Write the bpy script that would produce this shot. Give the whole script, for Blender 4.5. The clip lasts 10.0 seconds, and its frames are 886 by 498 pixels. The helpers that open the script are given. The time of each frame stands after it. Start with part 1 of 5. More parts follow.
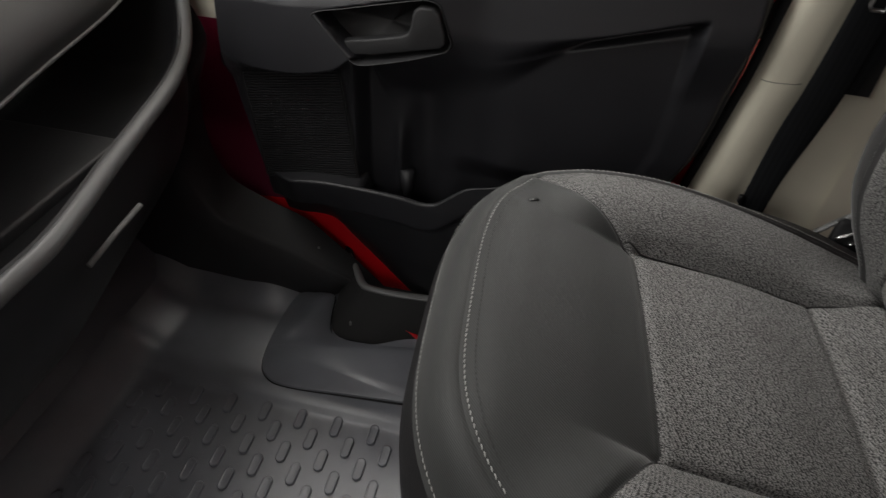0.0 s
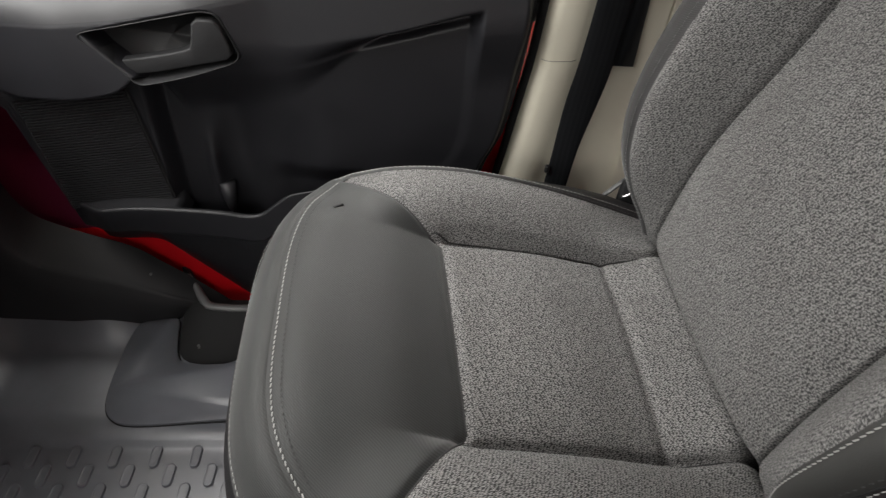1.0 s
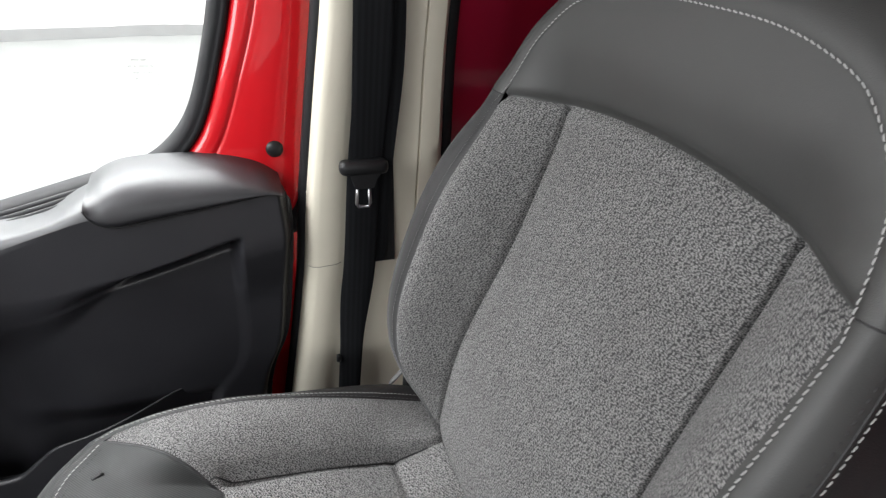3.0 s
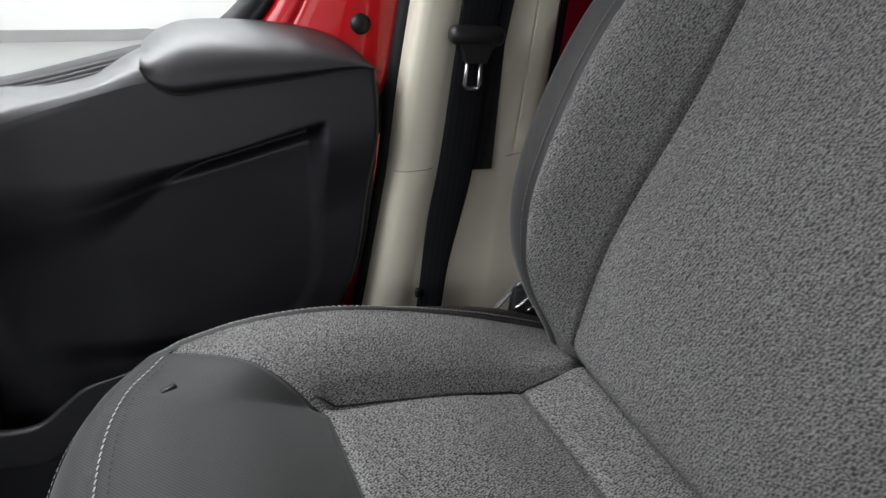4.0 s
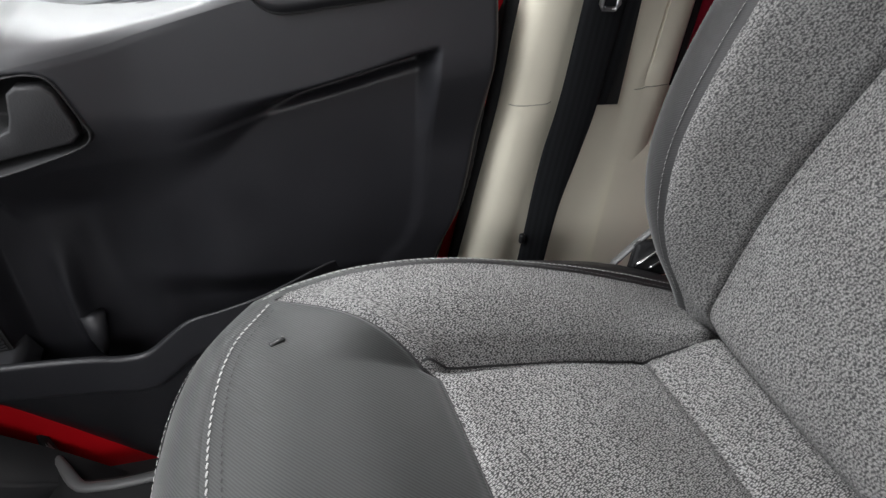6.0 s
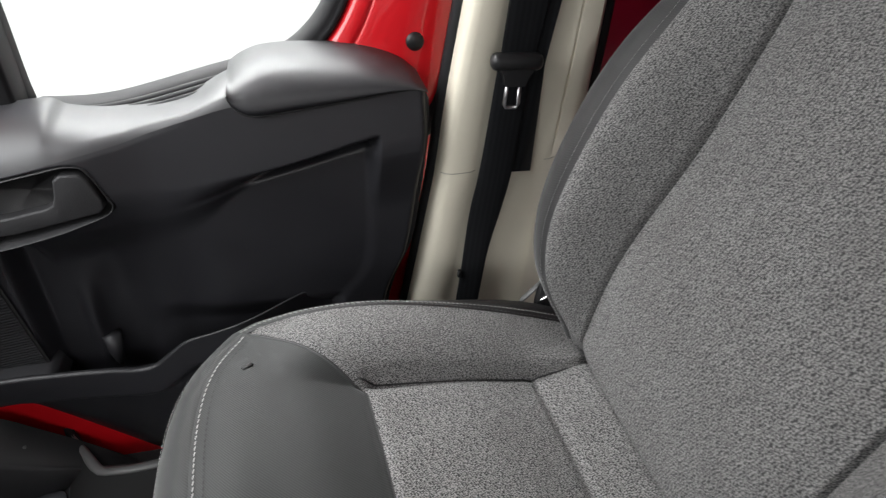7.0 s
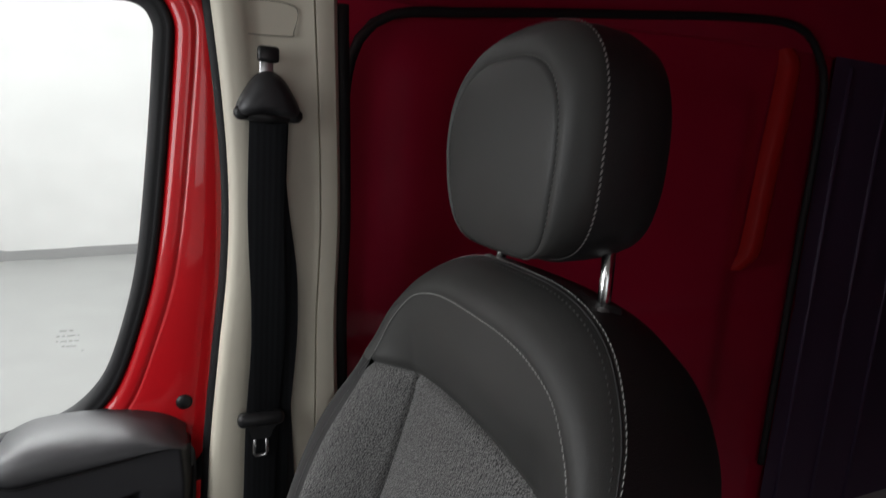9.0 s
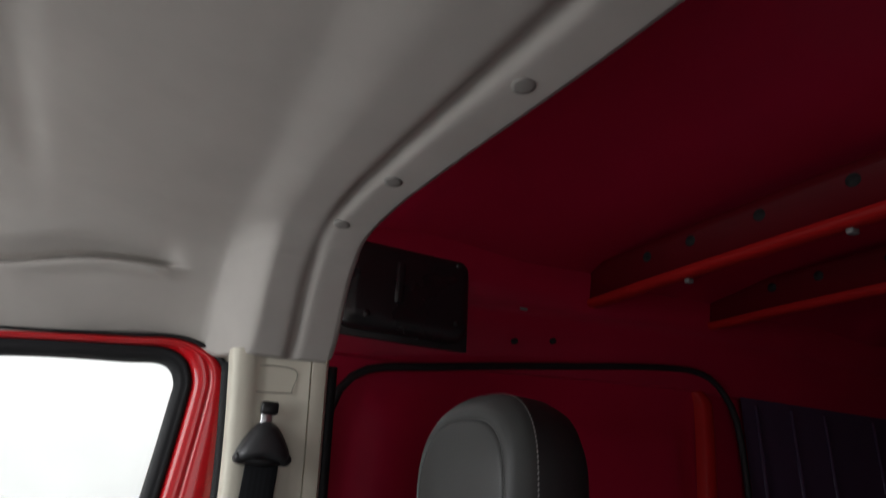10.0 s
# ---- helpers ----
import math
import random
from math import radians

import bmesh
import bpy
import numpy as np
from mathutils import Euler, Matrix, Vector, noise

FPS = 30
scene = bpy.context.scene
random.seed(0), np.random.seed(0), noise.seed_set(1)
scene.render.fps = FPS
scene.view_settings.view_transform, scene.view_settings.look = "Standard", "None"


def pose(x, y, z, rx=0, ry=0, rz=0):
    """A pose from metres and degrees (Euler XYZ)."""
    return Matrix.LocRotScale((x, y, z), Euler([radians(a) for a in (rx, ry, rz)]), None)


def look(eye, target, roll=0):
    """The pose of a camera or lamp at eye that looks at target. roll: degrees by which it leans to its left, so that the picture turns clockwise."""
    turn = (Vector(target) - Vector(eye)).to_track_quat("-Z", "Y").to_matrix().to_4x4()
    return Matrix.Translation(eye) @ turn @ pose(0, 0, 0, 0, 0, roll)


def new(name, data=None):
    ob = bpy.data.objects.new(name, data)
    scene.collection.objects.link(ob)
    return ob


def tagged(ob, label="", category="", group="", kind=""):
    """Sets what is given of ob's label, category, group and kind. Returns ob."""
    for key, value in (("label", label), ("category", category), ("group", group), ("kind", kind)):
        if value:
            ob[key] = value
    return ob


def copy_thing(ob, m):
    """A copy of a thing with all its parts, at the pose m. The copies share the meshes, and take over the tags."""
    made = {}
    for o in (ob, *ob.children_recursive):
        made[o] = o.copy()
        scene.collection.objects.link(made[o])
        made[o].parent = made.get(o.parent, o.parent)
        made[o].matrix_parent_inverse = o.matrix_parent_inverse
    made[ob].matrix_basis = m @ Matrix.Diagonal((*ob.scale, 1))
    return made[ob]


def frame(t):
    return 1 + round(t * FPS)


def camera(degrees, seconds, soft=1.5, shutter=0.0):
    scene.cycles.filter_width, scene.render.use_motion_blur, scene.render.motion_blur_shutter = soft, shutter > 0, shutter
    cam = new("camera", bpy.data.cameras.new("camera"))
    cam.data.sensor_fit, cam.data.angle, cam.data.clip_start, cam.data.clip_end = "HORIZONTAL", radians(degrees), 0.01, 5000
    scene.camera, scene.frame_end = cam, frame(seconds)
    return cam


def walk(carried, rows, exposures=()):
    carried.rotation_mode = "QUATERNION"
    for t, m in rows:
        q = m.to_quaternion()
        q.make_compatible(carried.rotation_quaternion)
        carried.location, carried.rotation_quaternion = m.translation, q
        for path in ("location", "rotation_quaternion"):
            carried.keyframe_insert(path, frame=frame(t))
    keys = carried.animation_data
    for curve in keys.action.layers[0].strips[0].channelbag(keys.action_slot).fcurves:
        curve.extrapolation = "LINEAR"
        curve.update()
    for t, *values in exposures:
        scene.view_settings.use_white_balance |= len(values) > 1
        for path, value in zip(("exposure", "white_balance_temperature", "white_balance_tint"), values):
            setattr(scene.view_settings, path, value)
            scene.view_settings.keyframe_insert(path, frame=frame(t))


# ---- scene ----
# The van's front is towards -x, its right-hand door towards +y; z = 0 is the rubber floor mat.
cam = camera(74.4, 10.0, 1.3, 0.2)
PATH = [
    (0, (-0.126, -0.391, 0.85), (-0.369, 1.094, -0.467), 4.2),
    (0.5, (-0.088, -0.385, 0.858), (-0.093, 1.082, -0.501), 4.8),
    (1, (-0.045, -0.372, 0.886), (0.099, 1.092, -0.468), 5.1),
    (1.5, (-0.013, -0.373, 0.929), (0.274, 1.086, -0.408), 5.4),
    (2, (0.019, -0.376, 0.975), (0.454, 1.084, -0.32), 5.3),
    (2.5, (0.037, -0.384, 1.016), (0.603, 1.174, -0.103), 4.8),
    (2.7, (0.053, -0.371, 1.015), (0.674, 1.21, -0.041), 4.6),
    (4, (-0.078, -0.247, 0.793), (0.669, 1.36, -0.134), 5.7),
    (4.5, (-0.095, -0.181, 0.692), (0.535, 1.459, -0.263), 5.3),
    (5, (-0.102, -0.147, 0.666), (0.468, 1.428, -0.427), 5.6),
    (5.2, (-0.1, -0.144, 0.665), (0.458, 1.417, -0.453), 5.7),
    (6.3, (-0.099, -0.204, 0.831), (0.382, 1.346, -0.339), 4.5),
    (6.5, (-0.104, -0.229, 0.856), (0.371, 1.319, -0.318), 4.6),
    (7, (-0.054, -0.289, 0.927), (0.421, 1.256, -0.251), 4.8),
    (7.5, (0.009, -0.341, 0.974), (0.496, 1.254, -0.129), 4.5),
    (8, (0.033, -0.384, 1.034), (0.546, 1.326, 0.133), 3.9),
    (8.5, (0.082, -0.416, 1.074), (0.705, 1.357, 0.391), 3.9),
    (9, (0.117, -0.461, 1.11), (0.922, 1.334, 0.75), 3.5),
    (9.5, (0.088, -0.535, 1.131), (0.968, 1.257, 1.236), 3.8),
    (9.7, (0.066, -0.58, 1.14), (0.936, 1.189, 1.48), 4.3),
    (10, (0.029, -0.613, 1.127), (0.861, 1.06, 1.839), 3.2),
]
EXPOSURES = [
    (0.0, -0.90, 6800, 10), (0.5, -0.50, 6800, 10), (1.0, -0.02, 6750, 10), (1.5, 0.24, 6650, 10), (2.0, 0.45, 6550, 10), (2.5, 0.62, 6450, 10),
    (4.0, -0.32, 6300, 10), (4.5, -0.02, 6300, 10), (5.0, 0.12, 6300, 10), (6.5, 0.33, 6400, 10), (7.0, 0.15, 6450, 10), (7.5, -0.05, 6450, 10),
    (8.0, -0.20, 6550, 10), (8.5, -0.65, 6600, 10), (9.0, -0.75, 6400, 10), (9.5, -0.75, 6350, 10), (10.0, -0.58, 6350, 10),
]
walk(cam, [(t, look(eye, target, roll)) for t, eye, target, roll in PATH], EXPOSURES)

# ---- light ----
world = bpy.data.worlds.new("showroom_air")
scene.world = world
world.use_nodes = True
world.node_tree.nodes["Background"].inputs[0].default_value = (0.9, 0.95, 1.0, 1)
world.node_tree.nodes["Background"].inputs[1].default_value = 0.08


def area_lamp(name, eye, target, sx, sy, watts, colour=(1, 1, 1)):
    data = bpy.data.lights.new(name, "AREA")
    data.shape, data.size, data.size_y, data.energy, data.color = "RECTANGLE", sx, sy, watts, colour
    ob = new(name, data)
    ob.matrix_world = look(eye, target)
    return ob


# daylight of the hall through the windscreen and through the open driver's door
area_lamp("windscreen_light", (-0.82, 0.13, 1.14), (-0.12, 0.10, 0.60), 0.70, 0.85, 13.5, (0.98, 0.99, 1.0))
area_lamp("driver_door_light", (-0.20, -1.42, 1.15), (0.10, 0.30, 0.75), 0.7, 0.8, 2.8, (0.98, 0.99, 1.0))
# Unseen hall lamps; the short one is added to brighten the seat's door side
for lx, ly, long_, wide, watts in ((-1.0, 5.4, 18.0, 4.5, 1350), (-1.9, 2.3, 4.4, 0.8, 300), (-1.0, -6.0, 18.0, 4.5, 950)):
    area_lamp("hall_light", (lx, ly, 3.95), (lx, ly, 0), long_, wide, watts, (1.0, 1.0, 0.99))


# ---- materials ----
def mat(name, colour, rough=0.5, metal=0.0, spec=0.5):
    m = bpy.data.materials.new(name)
    m.use_nodes = True
    b = m.node_tree.nodes["Principled BSDF"]
    b.inputs["Base Color"].default_value = (*colour, 1)
    b.inputs["Roughness"].default_value = rough
    b.inputs["Metallic"].default_value = metal
    b.inputs["Specular IOR Level"].default_value = spec
    return m


def node(m, kind, **inputs):
    n = m.node_tree.nodes.new(kind)
    for key, value in inputs.items():
        n.inputs[key.replace("_", " ")].default_value = value
    return n


def link(m, a, b):
    m.node_tree.links.new(a, b)


def coords(m, scale=(1, 1, 1), rot=(0, 0, 0)):
    c = node(m, "ShaderNodeTexCoord")
    p = node(m, "ShaderNodeMapping")
    p.inputs["Scale"].default_value = scale
    p.inputs["Rotation"].default_value = rot
    link(m, c.outputs["Object"], p.inputs["Vector"])
    return p.outputs["Vector"]


def ramp(m, fac, stops):
    r = node(m, "ShaderNodeValToRGB")
    el = r.color_ramp.elements
    while len(el) < len(stops):
        el.new(0.5)
    for e, (p, c) in zip(el, stops):
        e.position = p
        e.color = (*c, 1) if len(c) == 3 else c
    link(m, fac, r.inputs["Fac"])
    return r.outputs["Color"]


def bump(m, height, strength, distance):
    n = node(m, "ShaderNodeBump", Strength=strength, Distance=distance)
    link(m, height, n.inputs["Height"])
    link(m, n.outputs["Normal"], m.node_tree.nodes["Principled BSDF"].inputs["Normal"])
    return n


def bsdf(m):
    return m.node_tree.nodes["Principled BSDF"]


def mix_colour(m, fac, a, b, mode="MIX"):
    n = m.node_tree.nodes.new("ShaderNodeMix")
    n.data_type, n.blend_type = "RGBA", mode
    for sock, v in ((n.inputs[0], fac), (n.inputs[6], a), (n.inputs[7], b)):
        if isinstance(v, (int, float)):
            sock.default_value = v
        elif isinstance(v, tuple):
            sock.default_value = (*v, 1)
        else:
            link(m, v, sock)
    return n.outputs[2]


def grained(name, colour, rough=0.55, grain=900, depth=0.0004, strength=0.35, vary=0.12, spec=0.5, wear=7):
    """A moulded plastic or vinyl: fine leathery grain, slow variation of tone and gloss."""
    m = mat(name, colour, rough, 0, spec)
    v = coords(m)
    slow = node(m, "ShaderNodeTexNoise", Scale=wear, Detail=4.0, Roughness=0.6)
    link(m, v, slow.inputs["Vector"])
    lo = tuple(c * (1 - vary) for c in colour)
    hi = tuple(min(1, c * (1 + vary)) for c in colour)
    link(m, ramp(m, slow.outputs["Fac"], [(0.3, lo), (0.7, hi)]), bsdf(m).inputs["Base Color"])
    rr = node(m, "ShaderNodeMapRange")
    for k, val in zip(("From Min", "From Max", "To Min", "To Max"), (0.25, 0.75, rough - 0.07, rough + 0.07)):
        rr.inputs[k].default_value = val
    link(m, slow.outputs["Fac"], rr.inputs["Value"])
    link(m, rr.outputs["Result"], bsdf(m).inputs["Roughness"])
    vo = node(m, "ShaderNodeTexVoronoi", Scale=grain)
    link(m, v, vo.inputs["Vector"])
    bump(m, vo.outputs["Distance"], strength, depth)
    return m


def cloth(name, dark, light, scale, stretch, rot):
    """A heathered woven cover: short pale loops, all combed one way, over dark ground; laid out along the cover's own weave."""
    m = mat(name, light, 0.95, 0, 0.10)
    weave = node(m, "ShaderNodeUVMap")
    weave.uv_map = "weave"
    lay = node(m, "ShaderNodeMapping")
    lay.inputs["Rotation"].default_value = (0, 0, rot)
    link(m, weave.outputs["UV"], lay.inputs["Vector"])
    pull = node(m, "ShaderNodeMapping")
    pull.inputs["Scale"].default_value = stretch
    link(m, lay.outputs["Vector"], pull.inputs["Vector"])
    wander = node(m, "ShaderNodeTexNoise", Scale=260.0, Detail=1.0)
    link(m, lay.outputs["Vector"], wander.inputs["Vector"])
    shift = node(m, "ShaderNodeVectorMath")
    shift.operation = "MULTIPLY_ADD"
    link(m, wander.outputs["Color"], shift.inputs[0])
    shift.inputs[1].default_value = (0.0010, 0.0010, 0.0)
    link(m, pull.outputs["Vector"], shift.inputs[2])
    loop = node(m, "ShaderNodeTexVoronoi", Scale=scale, Randomness=0.70)
    loop.voronoi_dimensions = "2D"
    link(m, shift.outputs["Vector"], loop.inputs["Vector"])
    own = node(m, "ShaderNodeSeparateColor")
    link(m, loop.outputs["Color"], own.inputs["Color"])
    height = node(m, "ShaderNodeMath")
    height.operation = "MULTIPLY_ADD"
    link(m, own.outputs["Red"], height.inputs[0])
    height.inputs[1].default_value = 0.20
    link(m, loop.outputs["Distance"], height.inputs[2])
    mid = tuple((a + b) * 0.5 for a, b in zip(dark, light))
    c = ramp(m, height.outputs["Value"], [(0.22, light), (0.44, mid), (0.66, dark)])
    slow = node(m, "ShaderNodeTexNoise", Scale=14.0, Detail=3.0)
    link(m, coords(m), slow.inputs["Vector"])
    tone = ramp(m, slow.outputs["Fac"], [(0.3, (0.88, 0.87, 0.87)), (0.7, (1.0, 1.0, 1.0))])
    tuft = node(m, "ShaderNodeTexNoise", Scale=420.0, Detail=1.0)
    link(m, pull.outputs["Vector"], tuft.inputs["Vector"])
    clump = ramp(m, tuft.outputs["Fac"], [(0.36, (0.84, 0.84, 0.84)), (0.64, (1.0, 1.0, 1.0))])
    c = mix_colour(m, 1.0, c, clump, "MULTIPLY")
    link(m, mix_colour(m, 1.0, c, tone, "MULTIPLY"), bsdf(m).inputs["Base Color"])
    bsdf(m).inputs["Sheen Weight"].default_value = 0.05
    n = bump(m, height.outputs["Value"], 0.7, 0.0008)
    n.invert = True
    return m


M_CLOTH_SEAT = cloth("grey_boucle_seat", (0.044, 0.044, 0.045), (0.37, 0.367, 0.36), 900, (0.43, 1.0, 1.0), -0.35)
M_CLOTH_BACK = cloth("grey_boucle_back", (0.054, 0.054, 0.055), (0.31, 0.307, 0.30), 960, (1.0, 0.40, 1.0), 0.22)


def twill(name, colour, depth=0.38):
    m = mat(name, colour, 0.58, 0, 0.3)
    bsdf(m).inputs["Sheen Weight"].default_value = 0.22
    v = coords(m)
    w = node(m, "ShaderNodeTexWave", Scale=230.0, Distortion=0.3, Detail=1.0)
    w.bands_direction = "DIAGONAL"
    link(m, v, w.inputs["Vector"])
    slow = node(m, "ShaderNodeTexNoise", Scale=9.0, Detail=4.0)
    link(m, coords(m), slow.inputs["Vector"])
    a = ramp(m, w.outputs["Fac"], [(0.2, tuple(c * (1 - depth) for c in colour)), (0.8, tuple(c * (1 + 0.5 * depth) for c in colour))])
    tone = ramp(m, slow.outputs["Fac"], [(0.3, (0.85, 0.85, 0.85)), (0.7, (1, 1, 1))])
    link(m, mix_colour(m, 1.0, a, tone, "MULTIPLY"), bsdf(m).inputs["Base Color"])
    bump(m, w.outputs["Fac"], 0.8 * depth, 0.0003)
    return m


M_TWILL = twill("charcoal_twill", (0.0245, 0.0262, 0.0260))
M_TWILL_DARK = twill("dark_charcoal_twill", (0.0225, 0.0225, 0.0230), 0.34)
M_VINYL = grained("charcoal_vinyl", (0.041, 0.0412, 0.0398), 0.52, 1100, 0.0003, 0.25, 0.12, 0.4)
M_VINYL_DARK = grained("black_vinyl", (0.016, 0.0155, 0.0165), 0.55, 900)
M_PLASTIC = grained("black_door_plastic", (0.0205, 0.0205, 0.0240), 0.44, 1300, 0.0003, 0.25, 0.10, 0.55)
M_DASH = grained("black_dash_plastic", (0.0185, 0.0187, 0.0210), 0.48, 1100, 0.0003, 0.3)
M_SHELF = grained("satin_shelf_edge", (0.125, 0.125, 0.127), 0.42, 1300, 0.0002, 0.2)
# Ledge of the door moulding: slightly lighter colour stands for light on its top
M_LEDGE = grained("ledge_plastic_lightened", (0.024, 0.024, 0.027), 0.46, 1300, 0.0002, 0.12, 0.10, 0.7)
M_PLASTIC_PAD = grained("grey_armrest_plastic", (0.026, 0.026, 0.029), 0.46, 1300, 0.0002, 0.15, 0.10, 0.6)
M_PLASTIC_DULL = grained("dull_black_plastic", (0.023, 0.023, 0.0245), 0.6, 700)
M_PLASTIC_PAD_DARK = grained("black_cover_plastic", (0.016, 0.016, 0.018), 0.3, 900)
M_LINER_CLIP = grained("grey_push_clip", (0.28, 0.265, 0.245), 0.6, 900)
M_RIM = grained("satin_grey_plastic", (0.15, 0.15, 0.15), 0.40, 1300, 0.0002, 0.2)
M_RUBBER = grained("black_rubber", (0.016, 0.016, 0.0175), 0.6, 500, 0.0003, 0.2, 0.12, 0.25)
M_MAT = grained("rubber_mat", (0.145, 0.150, 0.170), 0.34, 900, 0.0004, 0.25, 0.15, 0.75)
M_BEIGE = grained("beige_plastic", (0.74, 0.695, 0.575), 0.5, 1000, 0.0003, 0.2, 0.05)
M_LINER = grained("headliner_felt", (0.49, 0.46, 0.425), 0.95, 1600, 0.0006, 0.5, 0.06, 0.1)
M_THREAD = mat("pale_thread", (0.31, 0.31, 0.30), 0.8)
M_THREAD_DARK = mat("grey_thread", (0.10, 0.10, 0.10), 0.8)
M_THREAD_BLACK = mat("black_thread", (0.02, 0.02, 0.02), 0.8)
M_THREAD_DEEP = mat("charcoal_thread", (0.030, 0.030, 0.030), 0.8)
M_CHROME = mat("chrome", (0.75, 0.75, 0.75), 0.18, 1.0)
M_STEEL = mat("tongue_steel", (0.62, 0.62, 0.63), 0.3, 1.0)
M_PLUG = mat("black_plug", (0.012, 0.012, 0.013), 0.4)
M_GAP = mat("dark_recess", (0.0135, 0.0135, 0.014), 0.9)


def paint(name, colour, coat=1.0, spec=0.25):
    m = mat(name, colour, 0.4, 0, spec)
    bsdf(m).inputs["Coat Weight"].default_value = coat
    bsdf(m).inputs["Coat Roughness"].default_value = 0.035
    v = coords(m)
    peel = node(m, "ShaderNodeTexNoise", Scale=160.0, Detail=1.0)
    link(m, v, peel.inputs["Vector"])
    slow = node(m, "ShaderNodeTexNoise", Scale=5.0, Detail=3.0)
    link(m, v, slow.inputs["Vector"])
    link(m, ramp(m, slow.outputs["Fac"], [(0.3, tuple(c * 0.92 for c in colour)), (0.7, colour)]), bsdf(m).inputs["Base Color"])
    bump(m, peel.outputs["Fac"], 0.05, 0.0006)
    return m


M_RED = paint("red_paint", (0.68, 0.006, 0.013))
# Same red paint, darkened in colour for the unlit cargo space
M_RED_SHADED = paint("red_paint_shaded", (0.40, 0.007, 0.042), 0.5)
# Inner jamb: body red darkened to carry the shade between dash and door
M_RED_JAMB_SHADED = paint("red_jamb_shaded", (0.08, 0.003, 0.018), 0.3)
# Bow web: the body red with its shade put into the colour
M_RED_WEB_SHADED = paint("red_web_shaded", (0.10, 0.0015, 0.006), 0.0)
# Rear part of the cargo side: deep shade put into a near-black colour
M_SIDE_SHADED = grained("side_panel_shaded", (0.065, 0.042, 0.085), 0.5, 500)
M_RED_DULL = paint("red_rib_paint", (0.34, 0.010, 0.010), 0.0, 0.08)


def webbing():
    m = mat("belt_webbing", (0.008, 0.009, 0.011), 0.8, 0, 0.15)
    v = coords(m)
    w = node(m, "ShaderNodeTexWave", Scale=260.0, Distortion=0.0)
    w.bands_direction = "Z"
    link(m, v, w.inputs["Vector"])
    w2 = node(m, "ShaderNodeTexWave", Scale=42.0, Distortion=0.0)
    link(m, v, w2.inputs["Vector"])
    link(m, ramp(m, w2.outputs["Fac"], [(0.2, (0.010, 0.0105, 0.012)), (0.8, (0.014, 0.015, 0.017))]), bsdf(m).inputs["Base Color"])
    bump(m, w.outputs["Fac"], 0.3, 0.0004)
    return m


M_BELT = webbing()


def glass():
    m = bpy.data.materials.new("window_glass")
    m.use_nodes = True
    b = bsdf(m)
    b.inputs["Base Color"].default_value = (0.95, 0.98, 0.97, 1)
    b.inputs["Roughness"].default_value = 0.0
    b.inputs["IOR"].default_value = 1.2
    b.inputs["Transmission Weight"].default_value = 1.0
    return m


M_GLASS = glass()


def board():
    m = mat("grey_floor_board", (0.30, 0.30, 0.30), 0.45)
    v = coords(m)
    n = node(m, "ShaderNodeTexNoise", Scale=60.0, Detail=5.0)
    link(m, v, n.inputs["Vector"])
    link(m, ramp(m, n.outputs["Fac"], [(0.3, (0.46, 0.46, 0.465)), (0.7, (0.60, 0.60, 0.60))]), bsdf(m).inputs["Base Color"])
    bump(m, n.outputs["Fac"], 0.1, 0.0005)
    return m


M_BOARD = board()


def hall_paint(name, colour, rough, scale):
    m = mat(name, colour, rough)
    v = coords(m)
    n = node(m, "ShaderNodeTexNoise", Scale=scale, Detail=6.0, Roughness=0.6)
    link(m, v, n.inputs["Vector"])
    link(m, ramp(m, n.outputs["Fac"], [(0.25, tuple(c * 0.86 for c in colour)), (0.75, colour)]), bsdf(m).inputs["Base Color"])
    bump(m, n.outputs["Fac"], 0.05, 0.002)
    return m


M_HALL_FLOOR = hall_paint("hall_floor_tiles", (0.30, 0.30, 0.295), 0.5, 2.2)
M_HALL_WALL = hall_paint("hall_white_wall", (0.80, 0.80, 0.79), 0.8, 1.5)
M_SKIRTING = hall_paint("hall_grey_skirting", (0.34, 0.34, 0.34), 0.6, 6)
M_INK = mat("etched_marks", (0.45, 0.46, 0.46), 0.7)
bsdf(M_INK).inputs["Alpha"].default_value = 0.16
M_SEAM = mat("moulding_joint", (0.24, 0.22, 0.17), 0.7)


# ---- building helpers ----
def thing(name, label, category, at=(0, 0, 0), kind="", group=""):
    ob = new(name)
    ob.location = at
    ob.empty_display_size = 0.05
    return tagged(ob, label, category, group, kind)


def mesh(name, verts, faces, material, parent=None, label="", smooth=True):
    """One mesh object; under a thing or a part when a parent is given."""
    me = bpy.data.meshes.new(name)
    me.from_pydata([tuple(v) for v in verts], [], [tuple(int(i) for i in f) for f in faces])
    me.materials.append(material)
    if smooth:
        me.polygons.foreach_set("use_smooth", [True] * len(me.polygons))
    me.update()
    ob = new(name, me)
    if parent is not None:
        ob.parent = parent
        base, up = Vector((0, 0, 0)), parent
        while up is not None:
            base += up.location
            up = up.parent
        ob.location = -base
    if label:
        ob["label"] = label
    return ob


def part(name, bm, material, parent=None, label="", smooth=True):
    bm.verts.index_update()
    vs = [v.co.copy() for v in bm.verts]
    fs = [[v.index for v in f.verts] for f in bm.faces]
    bm.free()
    return mesh(name, vs, fs, material, parent, label, smooth)


def sharp(ob, degrees=35):
    me = ob.data
    me.set_sharp_from_angle(angle=radians(degrees))
    return ob


def quads(nu, nv, closed_u=False, flip=False):
    out = []
    for i in range(nu if closed_u else nu - 1):
        for j in range(nv - 1):
            a, b = i * nv + j, ((i + 1) % nu) * nv + j
            q = (a, b, b + 1, a + 1)
            out.append(q[::-1] if flip else q)
    return out


